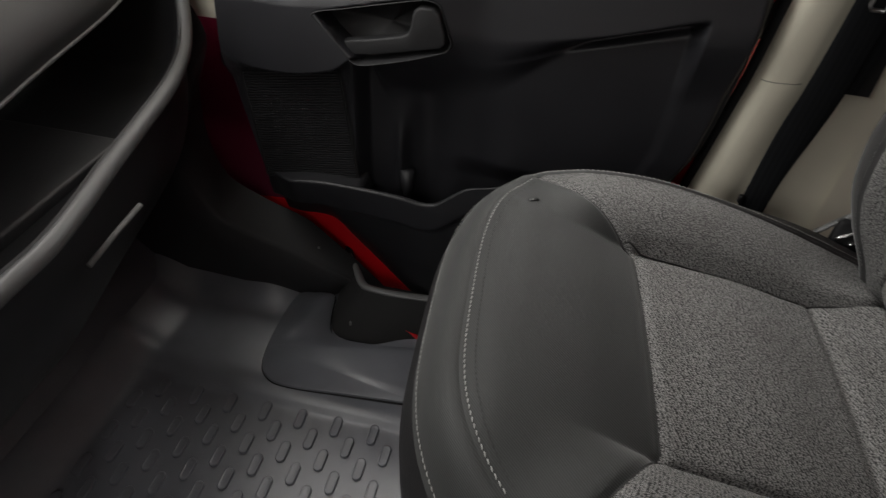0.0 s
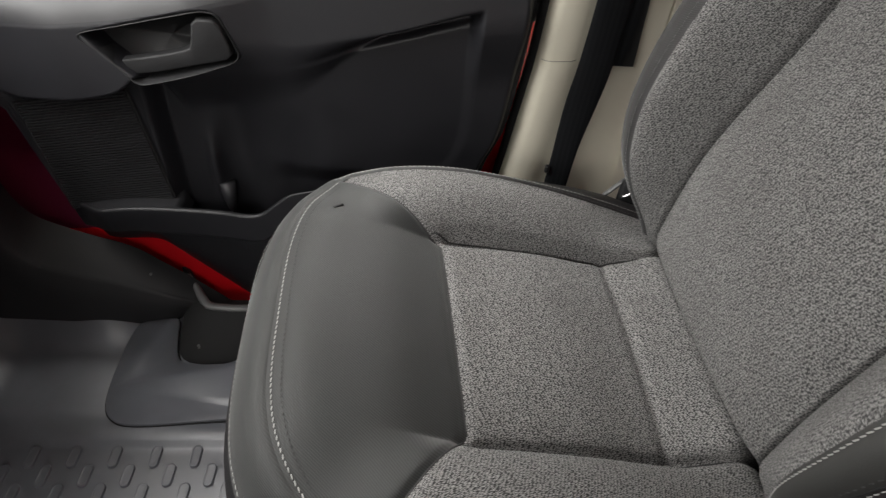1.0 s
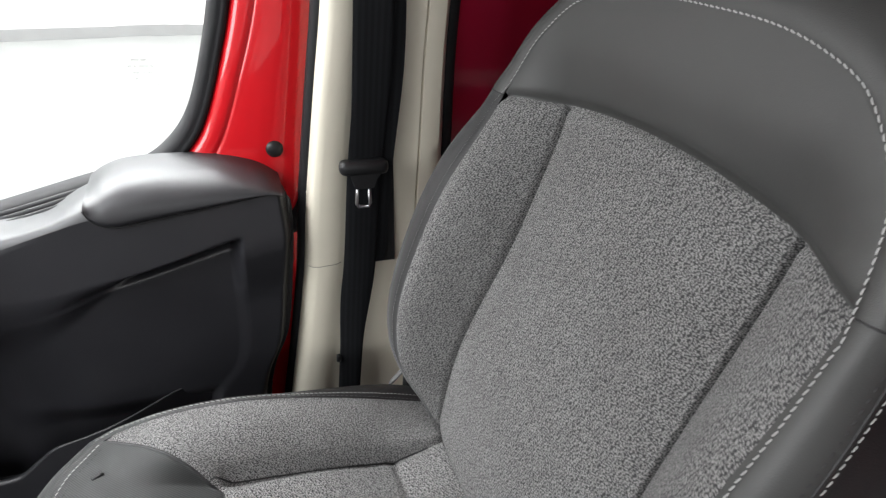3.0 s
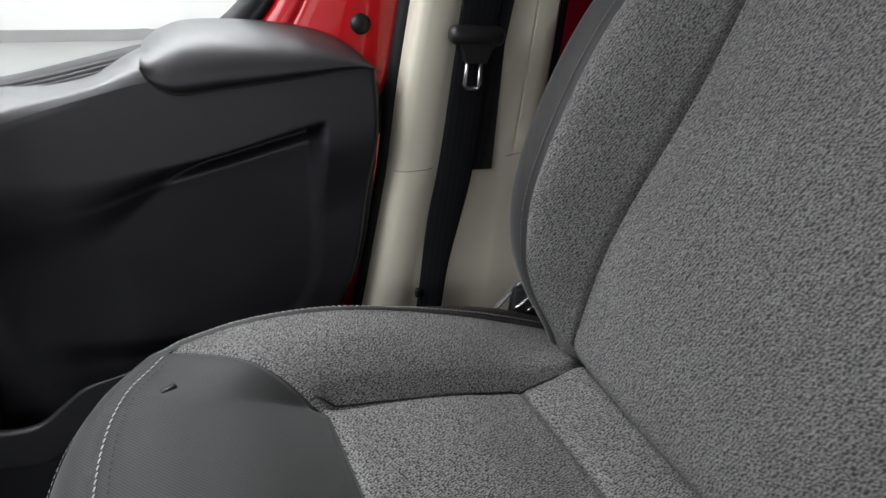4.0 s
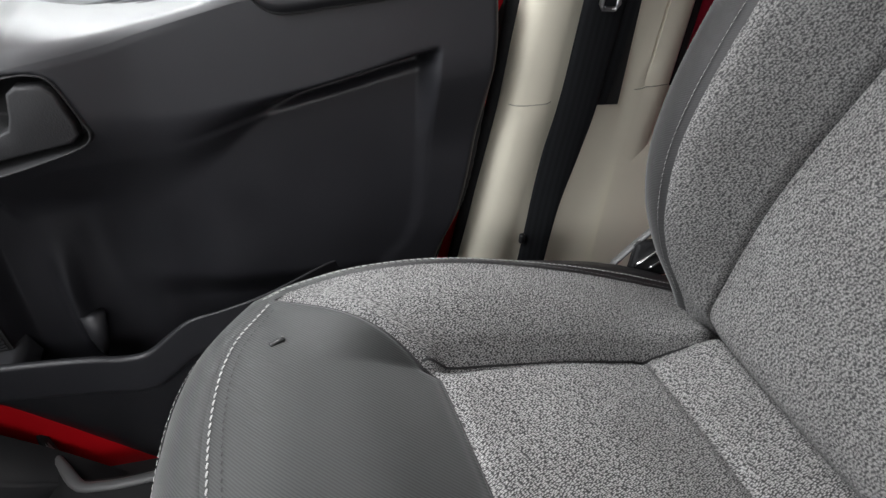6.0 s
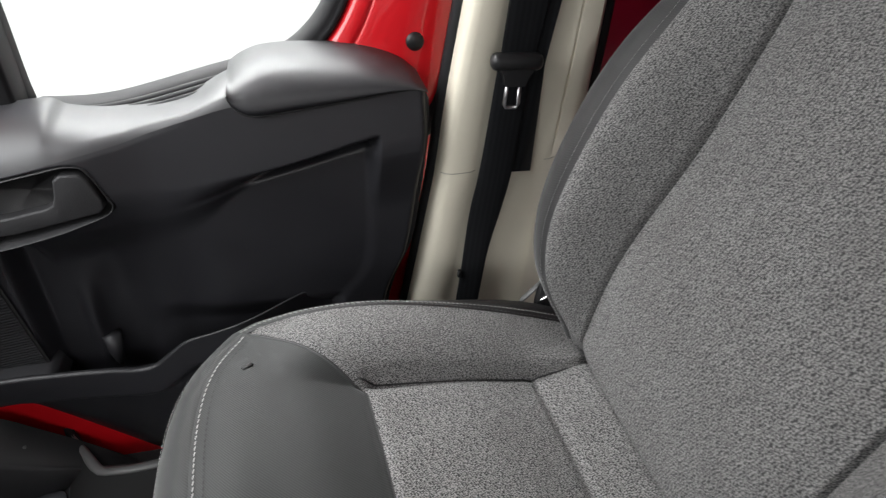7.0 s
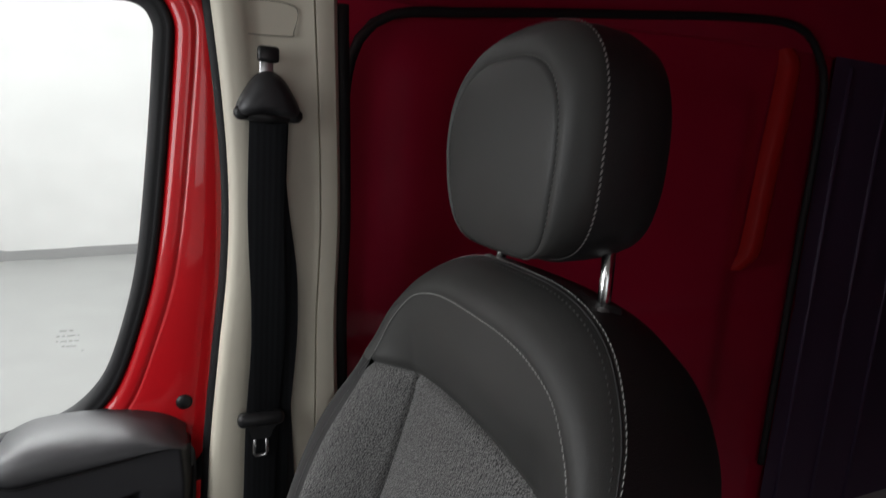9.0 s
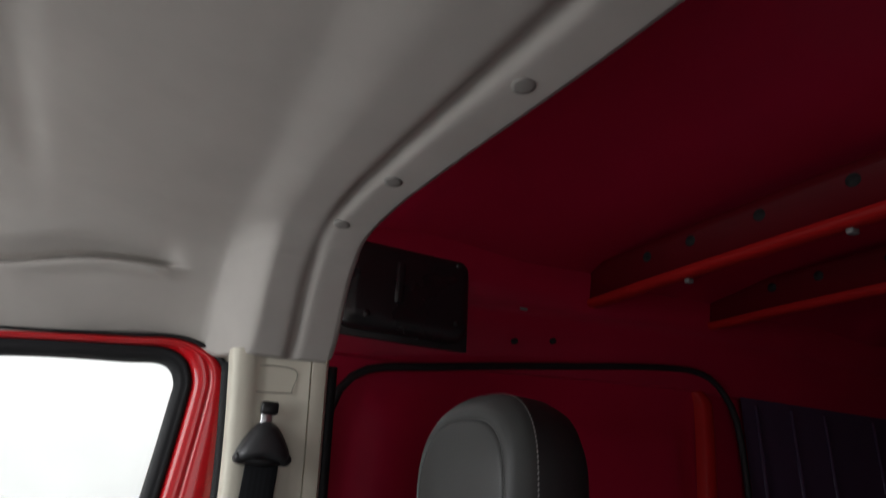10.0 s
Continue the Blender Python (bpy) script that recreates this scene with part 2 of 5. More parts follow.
def sheet(name, fn, us, vs, material, parent=None, label="", flip=False):
    """A curved sheet: fn(u, v) gives the place."""
    verts = [Vector(fn(u, v)) for u in us for v in vs]
    ob = mesh(name, verts, quads(len(us), len(vs), False, flip), material, parent, label)
    # lengths along both ways of the sheet, in metres, for woven covers
    nv = len(vs)
    along, across = [0.0] * len(verts), [0.0] * len(verts)
    for i in range(len(verts)):
        if i >= nv:
            along[i] = along[i - nv] + (verts[i] - verts[i - nv]).length
        if i % nv:
            across[i] = across[i - 1] + (verts[i] - verts[i - 1]).length
    layer = ob.data.uv_layers.new(name="weave")
    for k, lp in enumerate(ob.data.loops):
        layer.data[k].uv = (along[lp.vertex_index], across[lp.vertex_index])
    return ob


def rbox(x0, x1, y0, y1, z0, z1, r=0.004, seg=2):
    bm = bmesh.new()
    bmesh.ops.create_cube(bm, size=1)
    for v in bm.verts:
        v.co = Vector(((x0 + x1) / 2 + v.co.x * (x1 - x0), (y0 + y1) / 2 + v.co.y * (y1 - y0), (z0 + z1) / 2 + v.co.z * (z1 - z0)))
    if r > 0:
        bmesh.ops.bevel(bm, geom=bm.edges[:], offset=r, segments=seg, affect="EDGES", profile=0.5)
    return bm


def tube(points, radius, seg=8, caps=True, flat=1.0):
    """A round bar along points; flat squashes it across its second axis."""
    pts = [Vector(p) for p in points]
    verts, faces = [], []
    ref = Vector((0.13, 0.29, 0.95))
    for i, p in enumerate(pts):
        d = (pts[min(i + 1, len(pts) - 1)] - pts[max(i - 1, 0)]).normalized()
        a = d.cross(ref).normalized()
        b = d.cross(a).normalized()
        r = radius[i] if isinstance(radius, (list, tuple)) else radius
        for k in range(seg):
            th = 2 * math.pi * k / seg
            verts.append(p + a * (math.cos(th) * r) + b * (math.sin(th) * r * flat))
    n = len(pts)
    for i in range(n - 1):
        for k in range(seg):
            faces.append((i * seg + k, i * seg + (k + 1) % seg, (i + 1) * seg + (k + 1) % seg, (i + 1) * seg + k))
    if caps:
        faces.append(tuple(range(seg))[::-1])
        faces.append(tuple(range((n - 1) * seg, n * seg)))
    return verts, faces


def curve_at(keys, x):
    """Smooth interpolation through (x, value) keys."""
    if x <= keys[0][0]:
        return keys[0][1]
    for i in range(len(keys) - 1):
        (x0, a), (x1, b) = keys[i], keys[i + 1]
        if x <= x1:
            m0 = (b - a) / (x1 - x0) if i == 0 else (b - keys[i - 1][1]) / (x1 - keys[i - 1][0])
            m1 = (b - a) / (x1 - x0) if i + 2 >= len(keys) else (keys[i + 2][1] - a) / (keys[i + 2][0] - x0)
            t, h = (x - x0) / (x1 - x0), x1 - x0
            return (2 * t**3 - 3 * t**2 + 1) * a + (t**3 - 2 * t**2 + t) * h * m0 + (3 * t**2 - 2 * t**3) * b + (t**3 - t**2) * h * m1
    return keys[-1][1]


def spline(keys, n):
    """n points on a smooth path through keys (tuples of any length)."""
    ts = [0.0]
    for a, b in zip(keys, keys[1:]):
        ts.append(ts[-1] + max(1e-6, math.dist(a, b)))
    tracks = [[(t, k[d]) for t, k in zip(ts, keys)] for d in range(len(keys[0]))]
    return [tuple(curve_at(tr, ts[-1] * i / (n - 1)) for tr in tracks) for i in range(n)]


def smooth_step(a, b, x):
    t = min(1.0, max(0.0, (x - a) / (b - a)))
    return t * t * (3 - 2 * t)


def bell(x, w):
    return math.exp(-((x / w) ** 2))


def lin(a, b, n):
    return [a + (b - a) * i / (n - 1) for i in range(n)]


def stitches(name, points, normal_of, pitch, length, width, height, material, parent, label=""):
    """A line of short raised threads along points, lying on the surface whose normal normal_of(i) gives."""
    pts = [Vector(p) for p in points]
    cum = [0.0]
    for a, b in zip(pts, pts[1:]):
        cum.append(cum[-1] + (b - a).length)
    verts, faces, s, i = [], [], 0.0, 0
    while s < cum[-1] - length:
        while i < len(cum) - 2 and cum[i + 1] < s:
            i += 1
        t = (s - cum[i]) / max(1e-9, cum[i + 1] - cum[i])
        p, d = pts[i].lerp(pts[i + 1], t), (pts[i + 1] - pts[i]).normalized()
        n = Vector(normal_of(i)).normalized()
        side = d.cross(n).normalized()
        base = len(verts)
        for u, w, h in ((0, 0.25, 0), (0.22, 0.5, 1), (0.78, 0.5, 1), (1, 0.25, 0)):
            for sg in (-1, 1):
                verts.append(p + d * (u * length) + side * (sg * w * width + (u - 0.5) * width * 0.7) + n * (h * height))
        for k in range(3):
            faces.append((base + 2 * k, base + 2 * k + 1, base + 2 * k + 3, base + 2 * k + 2))
        s += pitch
    return mesh(name, verts, faces, material, parent, label)


# ---- the hall outside the van ----
hall_floor = part("ground", rbox(-16, 16, -13, 16, -0.82, -0.62, 0), M_HALL_FLOOR, smooth=False)
tagged(hall_floor, "pale grey showroom floor below the van", "floor", kind="structure")


def hall_wall(name, cx, cy, length, turn, label):
    w = thing(name, label, "wall", (cx, cy, -0.62), kind="structure")
    bm = rbox(-length / 2, length / 2, 0, 0.2, 0.0, 4.7, 0)
    sk = rbox(-length / 2, length / 2, -0.012, 0.0, 0.0, 0.13, 0.002, 1)
    for b, nm, mt in ((bm, "plaster", M_HALL_WALL), (sk, "skirting_board", M_SKIRTING)):
        bmesh.ops.rotate(b, verts=b.verts, matrix=Matrix.Rotation(turn, 3, "Z"))
        bmesh.ops.translate(b, verts=b.verts, vec=(cx, cy, -0.62))
        part(nm, b, mt, w, smooth=False)
    return w


hall_wall("wall_north", -1.5, 8.02, 34, radians(15), "white showroom wall with grey skirting board")
hall_wall("wall_south", 0, -13.0, 34, radians(180), "white showroom wall with grey skirting board")
hall_wall("wall_west", -15.5, 0, 34, radians(90), "white showroom wall with grey skirting board")
hall_wall("wall_east", 15.5, 0, 34, radians(-90), "white showroom wall with grey skirting board")
hall_top = part("ceiling", rbox(-16, 16, -13.5, 16, 4.05, 4.2, 0), M_HALL_WALL, smooth=False)
tagged(hall_top, "white showroom ceiling", "ceiling", kind="structure")
post = part("column", rbox(-2.80, -2.52, 6.95, 7.15, -0.62, 4.05, 0.01), M_HALL_WALL)
tagged(post, "white square column standing on showroom floor", "column", kind="structure")

# ---- the seat ----
seat = thing("passenger_seat", "grey cloth van seat with charcoal vinyl edges and pale stitching", "seat", (0.05, 0, 0.0))

# cushion: half width to the ridge 0.205, front towards -x
RIDGE = 0.205
MID_Z = [(-0.165, 0.457), (-0.13, 0.470), (-0.09, 0.468), (-0.05, 0.460), (0.0, 0.440), (0.06, 0.430), (0.13, 0.420), (0.195, 0.409), (0.23, 0.418), (0.252, 0.426), (0.264, 0.425), (0.278, 0.408), (0.30, 0.38), (0.34, 0.35)]
RIDGE_Z = [(-0.165, 0.455), (-0.11, 0.463), (-0.055, 0.477), (-0.015, 0.481), (0.03, 0.480), (0.075, 0.473), (0.127, 0.460), (0.19, 0.440), (0.24, 0.422), (0.29, 0.403), (0.34, 0.375)]


def cush_front(y):
    return -0.163 + 0.052 * (abs(y) / 0.2) ** 3.5


def cush_edge(y):
    """Where the charcoal front panel meets the cloth."""
    a = abs(y)
    return 0.008 if a < 0.118 else 0.008 - (0.112 if y > 0 else 0.070) * ((a - 0.118) / (RIDGE - 0.118)) ** 1.05


def cush_z(x, y):
    a = abs(y)
    t = min(1.0, max(0.0, (a - 0.126) / (RIDGE - 0.138)))
    k = 1 - (1 - t) ** 2.4
    # the front panel sweeps up to the ridge more gently than the cloth behind it
    near = smooth_step(cush_edge(y) - 0.10, cush_edge(y) - 0.004, x)
    k = k * near + smooth_step(0.116, RIDGE + 0.006, a) * (1 - near)
    z = curve_at(MID_Z, x) * (1 - k) + curve_at(RIDGE_Z, x) * k
    z += 0.006 * math.cos(min(1, a / 0.12) * math.pi / 2) * smooth_step(-0.1, 0.0, x) * smooth_step(0.26, 0.19, x)
    if x > cush_edge(y):
        z -= 0.013 * bell(a - 0.130, 0.006) * smooth_step(0.0, 0.02, x)
        z -= 0.0042 * bell(x - 0.198 - 0.1 * max(0, a - 0.13), 0.006) * (1 if a < 0.133 else 0.12)
        z += 0.004 * bell(x - 0.10, 0.06) * (a < 0.13)
    z -= 0.0045 * bell(x - cush_edge(y), 0.006)
    return z


def cush_skew(x, y):
    return -0.055 * y * smooth_step(0.24, 0.0, x)


def cush_point(u, y):
    """u from 0 at the front stitching over 1 at the cloth's edge to 2 at the back."""
    f, e = cush_front(y), cush_edge(y)
    x = f + (e - f) * u if u <= 1 else e + (0.34 - e) * (u - 1)
    return (x + cush_skew(x, y), y, cush_z(x, y))


cushion = mesh("cushion", *(lambda bm: ([v.co.copy() for v in bm.verts], [[v.index for v in f.verts] for f in bm.faces]))(rbox(-0.15, 0.36, -0.21, 0.21, 0.24, 0.385, 0.03, 3)), M_VINYL_DARK, seat)
U_FRONT = lin(0, 0.9, 26) + lin(0.91, 1.0, 7)
U_BACK = lin(1, 1.06, 8) + lin(1.07, 1.52, 30) + lin(1.53, 1.62, 12) + lin(1.64, 2.0, 24)
Y_MID = lin(-0.131, -0.118, 6) + lin(-0.112, 0.112, 36) + lin(0.118, 0.131, 6)
Y_SIDE = lin(0.131, 0.148, 8) + lin(0.152, RIDGE, 14)
Y_FULL = [-y for y in Y_SIDE[:0:-1]] + Y_MID + Y_SIDE[1:]
sheet("front_panel", cush_point, U_FRONT, Y_FULL, M_TWILL, cushion, "smooth charcoal twill front panel")
sheet("centre_panel", cush_point, U_BACK, Y_MID, M_CLOTH_SEAT, cushion, "heathered grey cloth centre panel")
sheet("bolster", cush_point, U_BACK, Y_SIDE, M_CLOTH_SEAT, cushion, "heathered grey cloth side bolster")
sheet("bolster", cush_point, U_BACK, [-y for y in Y_SIDE[::-1]], M_CLOTH_SEAT, cushion, "heathered grey cloth side bolster")


def cush_loop(n_side=40, n_front=60):
    """The ridge from the back round the front to the back again: place and outward direction."""
    pts = [(0.34 - (0.34 - cush_front(RIDGE)) * i / n_side, RIDGE) for i in range(n_side)]
    pts += [(cush_front(y), y) for y in lin(RIDGE, -RIDGE, n_front)]
    pts += [(cush_front(RIDGE) + (0.34 - cush_front(RIDGE)) * i / n_side, -RIDGE) for i in range(1, n_side + 1)]
    out = []
    for i, (x, y) in enumerate(pts):
        (xa, ya), (xb, yb) = pts[max(0, i - 3)], pts[min(len(pts) - 1, i + 3)]
        d = Vector((xb - xa, yb - ya, 0)).normalized()
        out.append((Vector((x + cush_skew(x, y), y, cush_z(x, y))), Vector((d.y, -d.x, 0))))
    return out


LOOP = []
for p_, n_ in cush_loop():
    away = n_ if (p_ + n_ * 0.05 - Vector((0.08, 0, p_.z))).length > (p_ - n_ * 0.05 - Vector((0.08, 0, p_.z))).length else -n_
    LOOP.append((p_, away))
SKIRT = [(0.0, 0.0), (0.004, 0.0008), (0.012, -0.003), (0.020, -0.010), (0.028, -0.021), (0.033, -0.031), (0.037, -0.042), (0.044, -0.062), (0.048, -0.09), (0.047, -0.13), (0.038, -0.19)]


def skirt_point(i, k):
    p, n = LOOP[i]
    d, dz = SKIRT[k]
    # towards the backrest the band lies wider and flatter
    rear = smooth_step(0.06, 0.24, p.x) * (p.y > 0)
    d *= 1 + 0.55 * rear
    dz += rear * (0.0, 0.002, 0.006, 0.010, 0.011, 0.009, 0.006, 0.002, 0.0, 0.0, 0.0)[k]
    return p + n * d + Vector((0, 0, dz))


verts = [skirt_point(i, k) for i in range(len(LOOP)) for k in range(7)]
NL, SPLIT = len(LOOP), 35
for i0, i1, cover, words in ((0, SPLIT, M_VINYL_DARK, "smooth black vinyl edge band"), (SPLIT, NL - SPLIT - 1, M_TWILL, "charcoal twill edge band"), (NL - SPLIT - 1, NL - 1, M_VINYL_DARK, "smooth black vinyl edge band")):
    mesh("edge_band", verts[i0 * 7:(i1 + 1) * 7], quads(i1 - i0 + 1, 7), cover, cushion, words)
verts = [skirt_point(i, k) for i in range(len(LOOP)) for k in range(6, 11)]
mesh("side_skirt", verts, quads(len(LOOP), 5), M_VINYL_DARK, cushion, "black vinyl cushion skirt")
UPS = [(p, n) for p, n in LOOP]


def cush_inset(y, d):
    """A place on the front panel, d behind its front edge."""
    f, e = cush_front(y), cush_edge(y)
    p = cush_point(min(0.85, d / (e - f)), y)
    return (p[0], p[1], p[2] + 0.0010)


stitches("stitching", [skirt_point(i, 5) + UPS[i][1] * 0.0008 for i in range(30, 111)], lambda i: UPS[i + 30][1] + Vector((0, 0, 0.8)), 0.0058, 0.0044, 0.0012, 0.0006, M_THREAD, cushion, "pale outer seam thread")
stitches("stitching", [cush_inset(y, 0.0045) for y in lin(0.196, -0.196, 100)], lambda i: Vector((0, 0, 1)), 0.0058, 0.0044, 0.0012, 0.0006, M_THREAD, cushion, "pale inner seam thread")
stitches("stitching", [cush_inset(y, 0.0135) for y in lin(0.188, -0.188, 90)], lambda i: Vector((0, 0, 1)), 0.0060, 0.0032, 0.0009, 0.0003, M_THREAD_BLACK, cushion, "dark inner seam thread")
stitches("stitching", [(x + cush_skew(x, RIDGE), RIDGE + 0.0010, cush_z(x, RIDGE) + 0.0022) for x in lin(-0.09, 0.27, 60)], lambda i: Vector((0, 0.3, 1)), 0.0062, 0.0044, 0.0012, 0.0006, M_THREAD_DARK, cushion, "grey piping thread")
for sg in (0, 1):
    row_ = [i for i in range(3, 42)] if sg == 0 else [NL - 1 - i for i in range(3, 42)]
    stitches("stitching", [skirt_point(i, 1).lerp(skirt_point(i, 2), 0.15) + Vector((0, 0, 0.0006)) for i in row_], lambda i: Vector((0, 0, 1)), 0.0058, 0.0044, 0.0012, 0.0006, M_THREAD, cushion, "pale edge seam thread")
verts, faces = tube([cush_point(1.0, y)[:2] + (cush_point(1.0, y)[2] - 0.0012,) for y in lin(-0.2, 0.2, 90)], 0.0016, 6)
mesh("seam_cord", verts, faces, M_VINYL_DARK, cushion)
for sg in (1, -1):
    verts, faces = tube([Vector(cush_point(u, sg * 0.1308)) + Vector((0, 0, 0.0002)) for u in lin(1.01, 1.72, 60)], 0.0011, 6)
    mesh("seam_cord", verts, faces, M_VINYL_DARK, cushion)
tag_bm = rbox(-0.1225, -0.1105, 0.1460, 0.1505, 0.4672, 0.4700, 0.0008, 1)
bmesh.ops.rotate(tag_bm, cent=(-0.115, 0.148, 0.469), verts=tag_bm.verts, matrix=Matrix.Rotation(radians(28), 3, "Z"))
part("fabric_tag", tag_bm, M_PLUG, cushion, "small black sewn-in tag")

# backrest, in its own frame: s runs up the leaning back, h stands proud of it
LEAN = math.atan(0.2465)
BO, BU, BN = Vector((0.256, 0, 0.43)), Vector((math.sin(LEAN), 0, math.cos(LEAN))), Vector((-math.cos(LEAN), 0, math.sin(LEAN)))
SIDE_W = [(-0.06, 0.155), (0.0, 0.176), (0.04, 0.188), (0.08, 0.197), (0.14, 0.206), (0.25, 0.211), (0.34, 0.208), (0.42, 0.200), (0.6, 0.200)]
SIDE_H = [(-0.06, -0.045), (0.0, -0.004), (0.04, 0.034), (0.08, 0.060), (0.14, 0.075), (0.22, 0.074), (0.31, 0.062), (0.42, 0.031), (0.48, 0.027), (0.56, 0.028)]
TOP_S = [(0.0, 0.537), (0.058, 0.5355), (0.097, 0.529), (0.135, 0.514), (0.164, 0.490), (0.184, 0.463), (0.200, 0.415)]


def side_w(s, y):
    """Half width to the seam; the seam on the door side lies a little further in."""
    return curve_at(SIDE_W, s) - (0.010 * smooth_step(0.0, 0.10, s) * smooth_step(0.44, 0.34, s) if y > 0 else 0.0)


def back_top(a):
    return curve_at(TOP_S, a)


def back_edge(a):
    return 0.440 - 0.012 * (a / 0.125) ** 2 if a < 0.125 else 0.428 - 0.016 * ((a - 0.125) / 0.075)


def back_h(v, s):
    a = abs(v)
    k = smooth_step(0.58, 1.0, a) ** 0.9
    lum = 0.016 * bell(s - 0.13, 0.12) - 0.050 * smooth_step(0.014, -0.035, s) + 0.022 * smooth_step(0.40, 0.50, s)
    h = lum * (1 - k) + curve_at(SIDE_H, s) * k
    if s < back_edge(a * 0.200):
        h -= 0.010 * bell(a - 0.640, 0.013) + 0.006 * bell(a - 0.640, 0.08)
        h += 0.005 * math.cos(min(1, a / 0.6) * math.pi / 2)
    h -= 0.006 * bell(s - back_edge(a * 0.200), 0.006)
    return h


def back_place(y, s, h):
    return BO + Vector((0, y, 0)) + BU * s + BN * h


def back_point(u, v):
    """u from 0 at the bottom over 1 at the cloth's top edge to 2 at the arched stitching; v across, -1 to 1."""
    a = abs(v) * 0.200
    e, t = back_edge(a), max(back_top(a), back_edge(a) + 0.0004)
    s = -0.06 + (e + 0.06) * u if u <= 1 else e + (t - e) * (u - 1)
    wide, seam = side_w(s, v), 0.136 + 0.008 * smooth_step(0.30, 0.10, s)
    q = abs(v)
    y = math.copysign(q / 0.64 * seam if q < 0.64 else seam + (q - 0.64) / 0.36 * (wide - seam), v)
    h = back_h(v, s)
    if u > 1:
        h = h * (1 - (u - 1) ** 2) + curve_at(SIDE_H, s) * (u - 1) ** 2
    return back_place(y, s, h)


core = rbox(0.05, 0.10, -0.175, 0.175, 0.02, 0.46, 0.02, 3)
for v_ in core.verts:
    v_.co = back_place(v_.co.y, v_.co.z, -v_.co.x)
backrest = part("backrest", core, M_VINYL_DARK, seat)
V_MID = lin(-0.64, -0.605, 8) + lin(-0.59, 0.59, 36) + lin(0.605, 0.64, 8)
V_SIDE = lin(0.64, 0.675, 8) + lin(0.69, 0.71, 3) + lin(0.72, 1.0, 16)
V_FULL = [-v for v in V_SIDE[:0:-1]] + V_MID + V_SIDE[1:]
UB, UT = lin(0, 0.94, 50) + lin(0.945, 1.0, 8), lin(1, 1.08, 6) + lin(1.12, 2, 18)
sheet("centre_panel", back_point, UB, V_MID, M_CLOTH_BACK, backrest, "heathered grey cloth centre panel", True)
sheet("bolster", back_point, UB, V_SIDE, M_CLOTH_BACK, backrest, "heathered grey cloth side bolster", True)
sheet("bolster", back_point, UB, [-v for v in V_SIDE[::-1]], M_CLOTH_BACK, backrest, "heathered grey cloth side bolster", True)
sheet("shoulder_panel", back_point, UT, V_FULL, M_VINYL, backrest, "charcoal vinyl shoulder panel", True)


def back_loop():
    pts = []
    for u in lin(0, 1, 46):
        s = -0.06 + (back_edge(0.200) + 0.06) * u
        pts.append((side_w(s, 1), s))
    arch = [(0.200 * math.cos(t), 0) for t in lin(0, math.pi, 64)]
    for y, _ in arch[1:-1]:
        pts.append((y, max(back_top(abs(y)), back_edge(abs(y)))))
    for u in lin(1, 0, 46):
        s = -0.06 + (back_edge(0.200) + 0.06) * u
        pts.append((-side_w(s, -1), s))
    out = []
    for i, (y, s) in enumerate(pts):
        (ya, sa), (yb, sb) = pts[max(0, i - 3)], pts[min(len(pts) - 1, i + 3)]
        d = Vector((yb - ya, sb - sa)).normalized()
        n = Vector((d.y, -d.x))
        if n.dot(Vector((y, s - 0.25))) < 0:
            n = -n
        out.append((y, s, curve_at(SIDE_H, s), n))
    return out


BLOOP = back_loop()
RIM = [(0.0, 0.0), (0.006, 0.002), (0.016, 0.004), (0.027, 0.003), (0.036, -0.002), (0.043, -0.011), (0.047, -0.026), (0.045, -0.06), (0.041, -0.10), (0.030, -0.122), (0.010, -0.135), (-0.06, -0.140)]


RIM_TOP = [(0.0, 0.0), (0.007, 0.0015), (0.020, -0.003), (0.032, -0.012), (0.043, -0.026), (0.050, -0.040), (0.053, -0.055), (0.052, -0.080), (0.045, -0.11), (0.030, -0.14), (0.0, -0.160), (-0.08, -0.165)]


def rim_point(i, k):
    y, s, h, n = BLOOP[i]
    top = max(0.0, n.y) ** 2
    wide = curve_at([(-0.06, 0.28), (0.0, 0.38), (0.10, 0.66), (0.20, 0.88), (0.30, 0.90), (0.42, 0.72), (0.50, 0.66)], s)
    if y > 0:
        wide += 0.34 * smooth_step(0.0, 0.10, s) * smooth_step(0.44, 0.34, s)
    else:
        wide *= 0.86 if k < 6 else 0.76
    d = RIM[k][0] * wide * (1 - top) + RIM_TOP[k][0] * top
    dh = RIM[k][1] * (1 - top) + RIM_TOP[k][1] * top
    return back_place(y + n.x * d, s + n.y * d, h + dh)


NB = len(BLOOP)
for i0, i1, cover, words in ((0, 45, M_TWILL_DARK, "charcoal twill edge band"), (45, NB - 1, M_VINYL, "smooth charcoal vinyl edge band")):
    mesh("edge_band", [rim_point(i, k) for i in range(i0, i1 + 1) for k in range(6)], quads(i1 - i0 + 1, 6), cover, backrest, words)
mesh("side_cover", [rim_point(i, k) for i in range(NB) for k in range(5, 12)], quads(NB, 7), M_VINYL_DARK, backrest, "black vinyl backrest side")
mesh("back_board", [rim_point(i, 11) for i in range(NB)], [tuple(range(NB))], M_PLASTIC_DULL, backrest, "black plastic back shell")


def rim_normal(i):
    y, s, h, n = BLOOP[i]
    return Vector((0, n.x, 0)) * 0.5 + BU * (n.y * 0.5) + BN


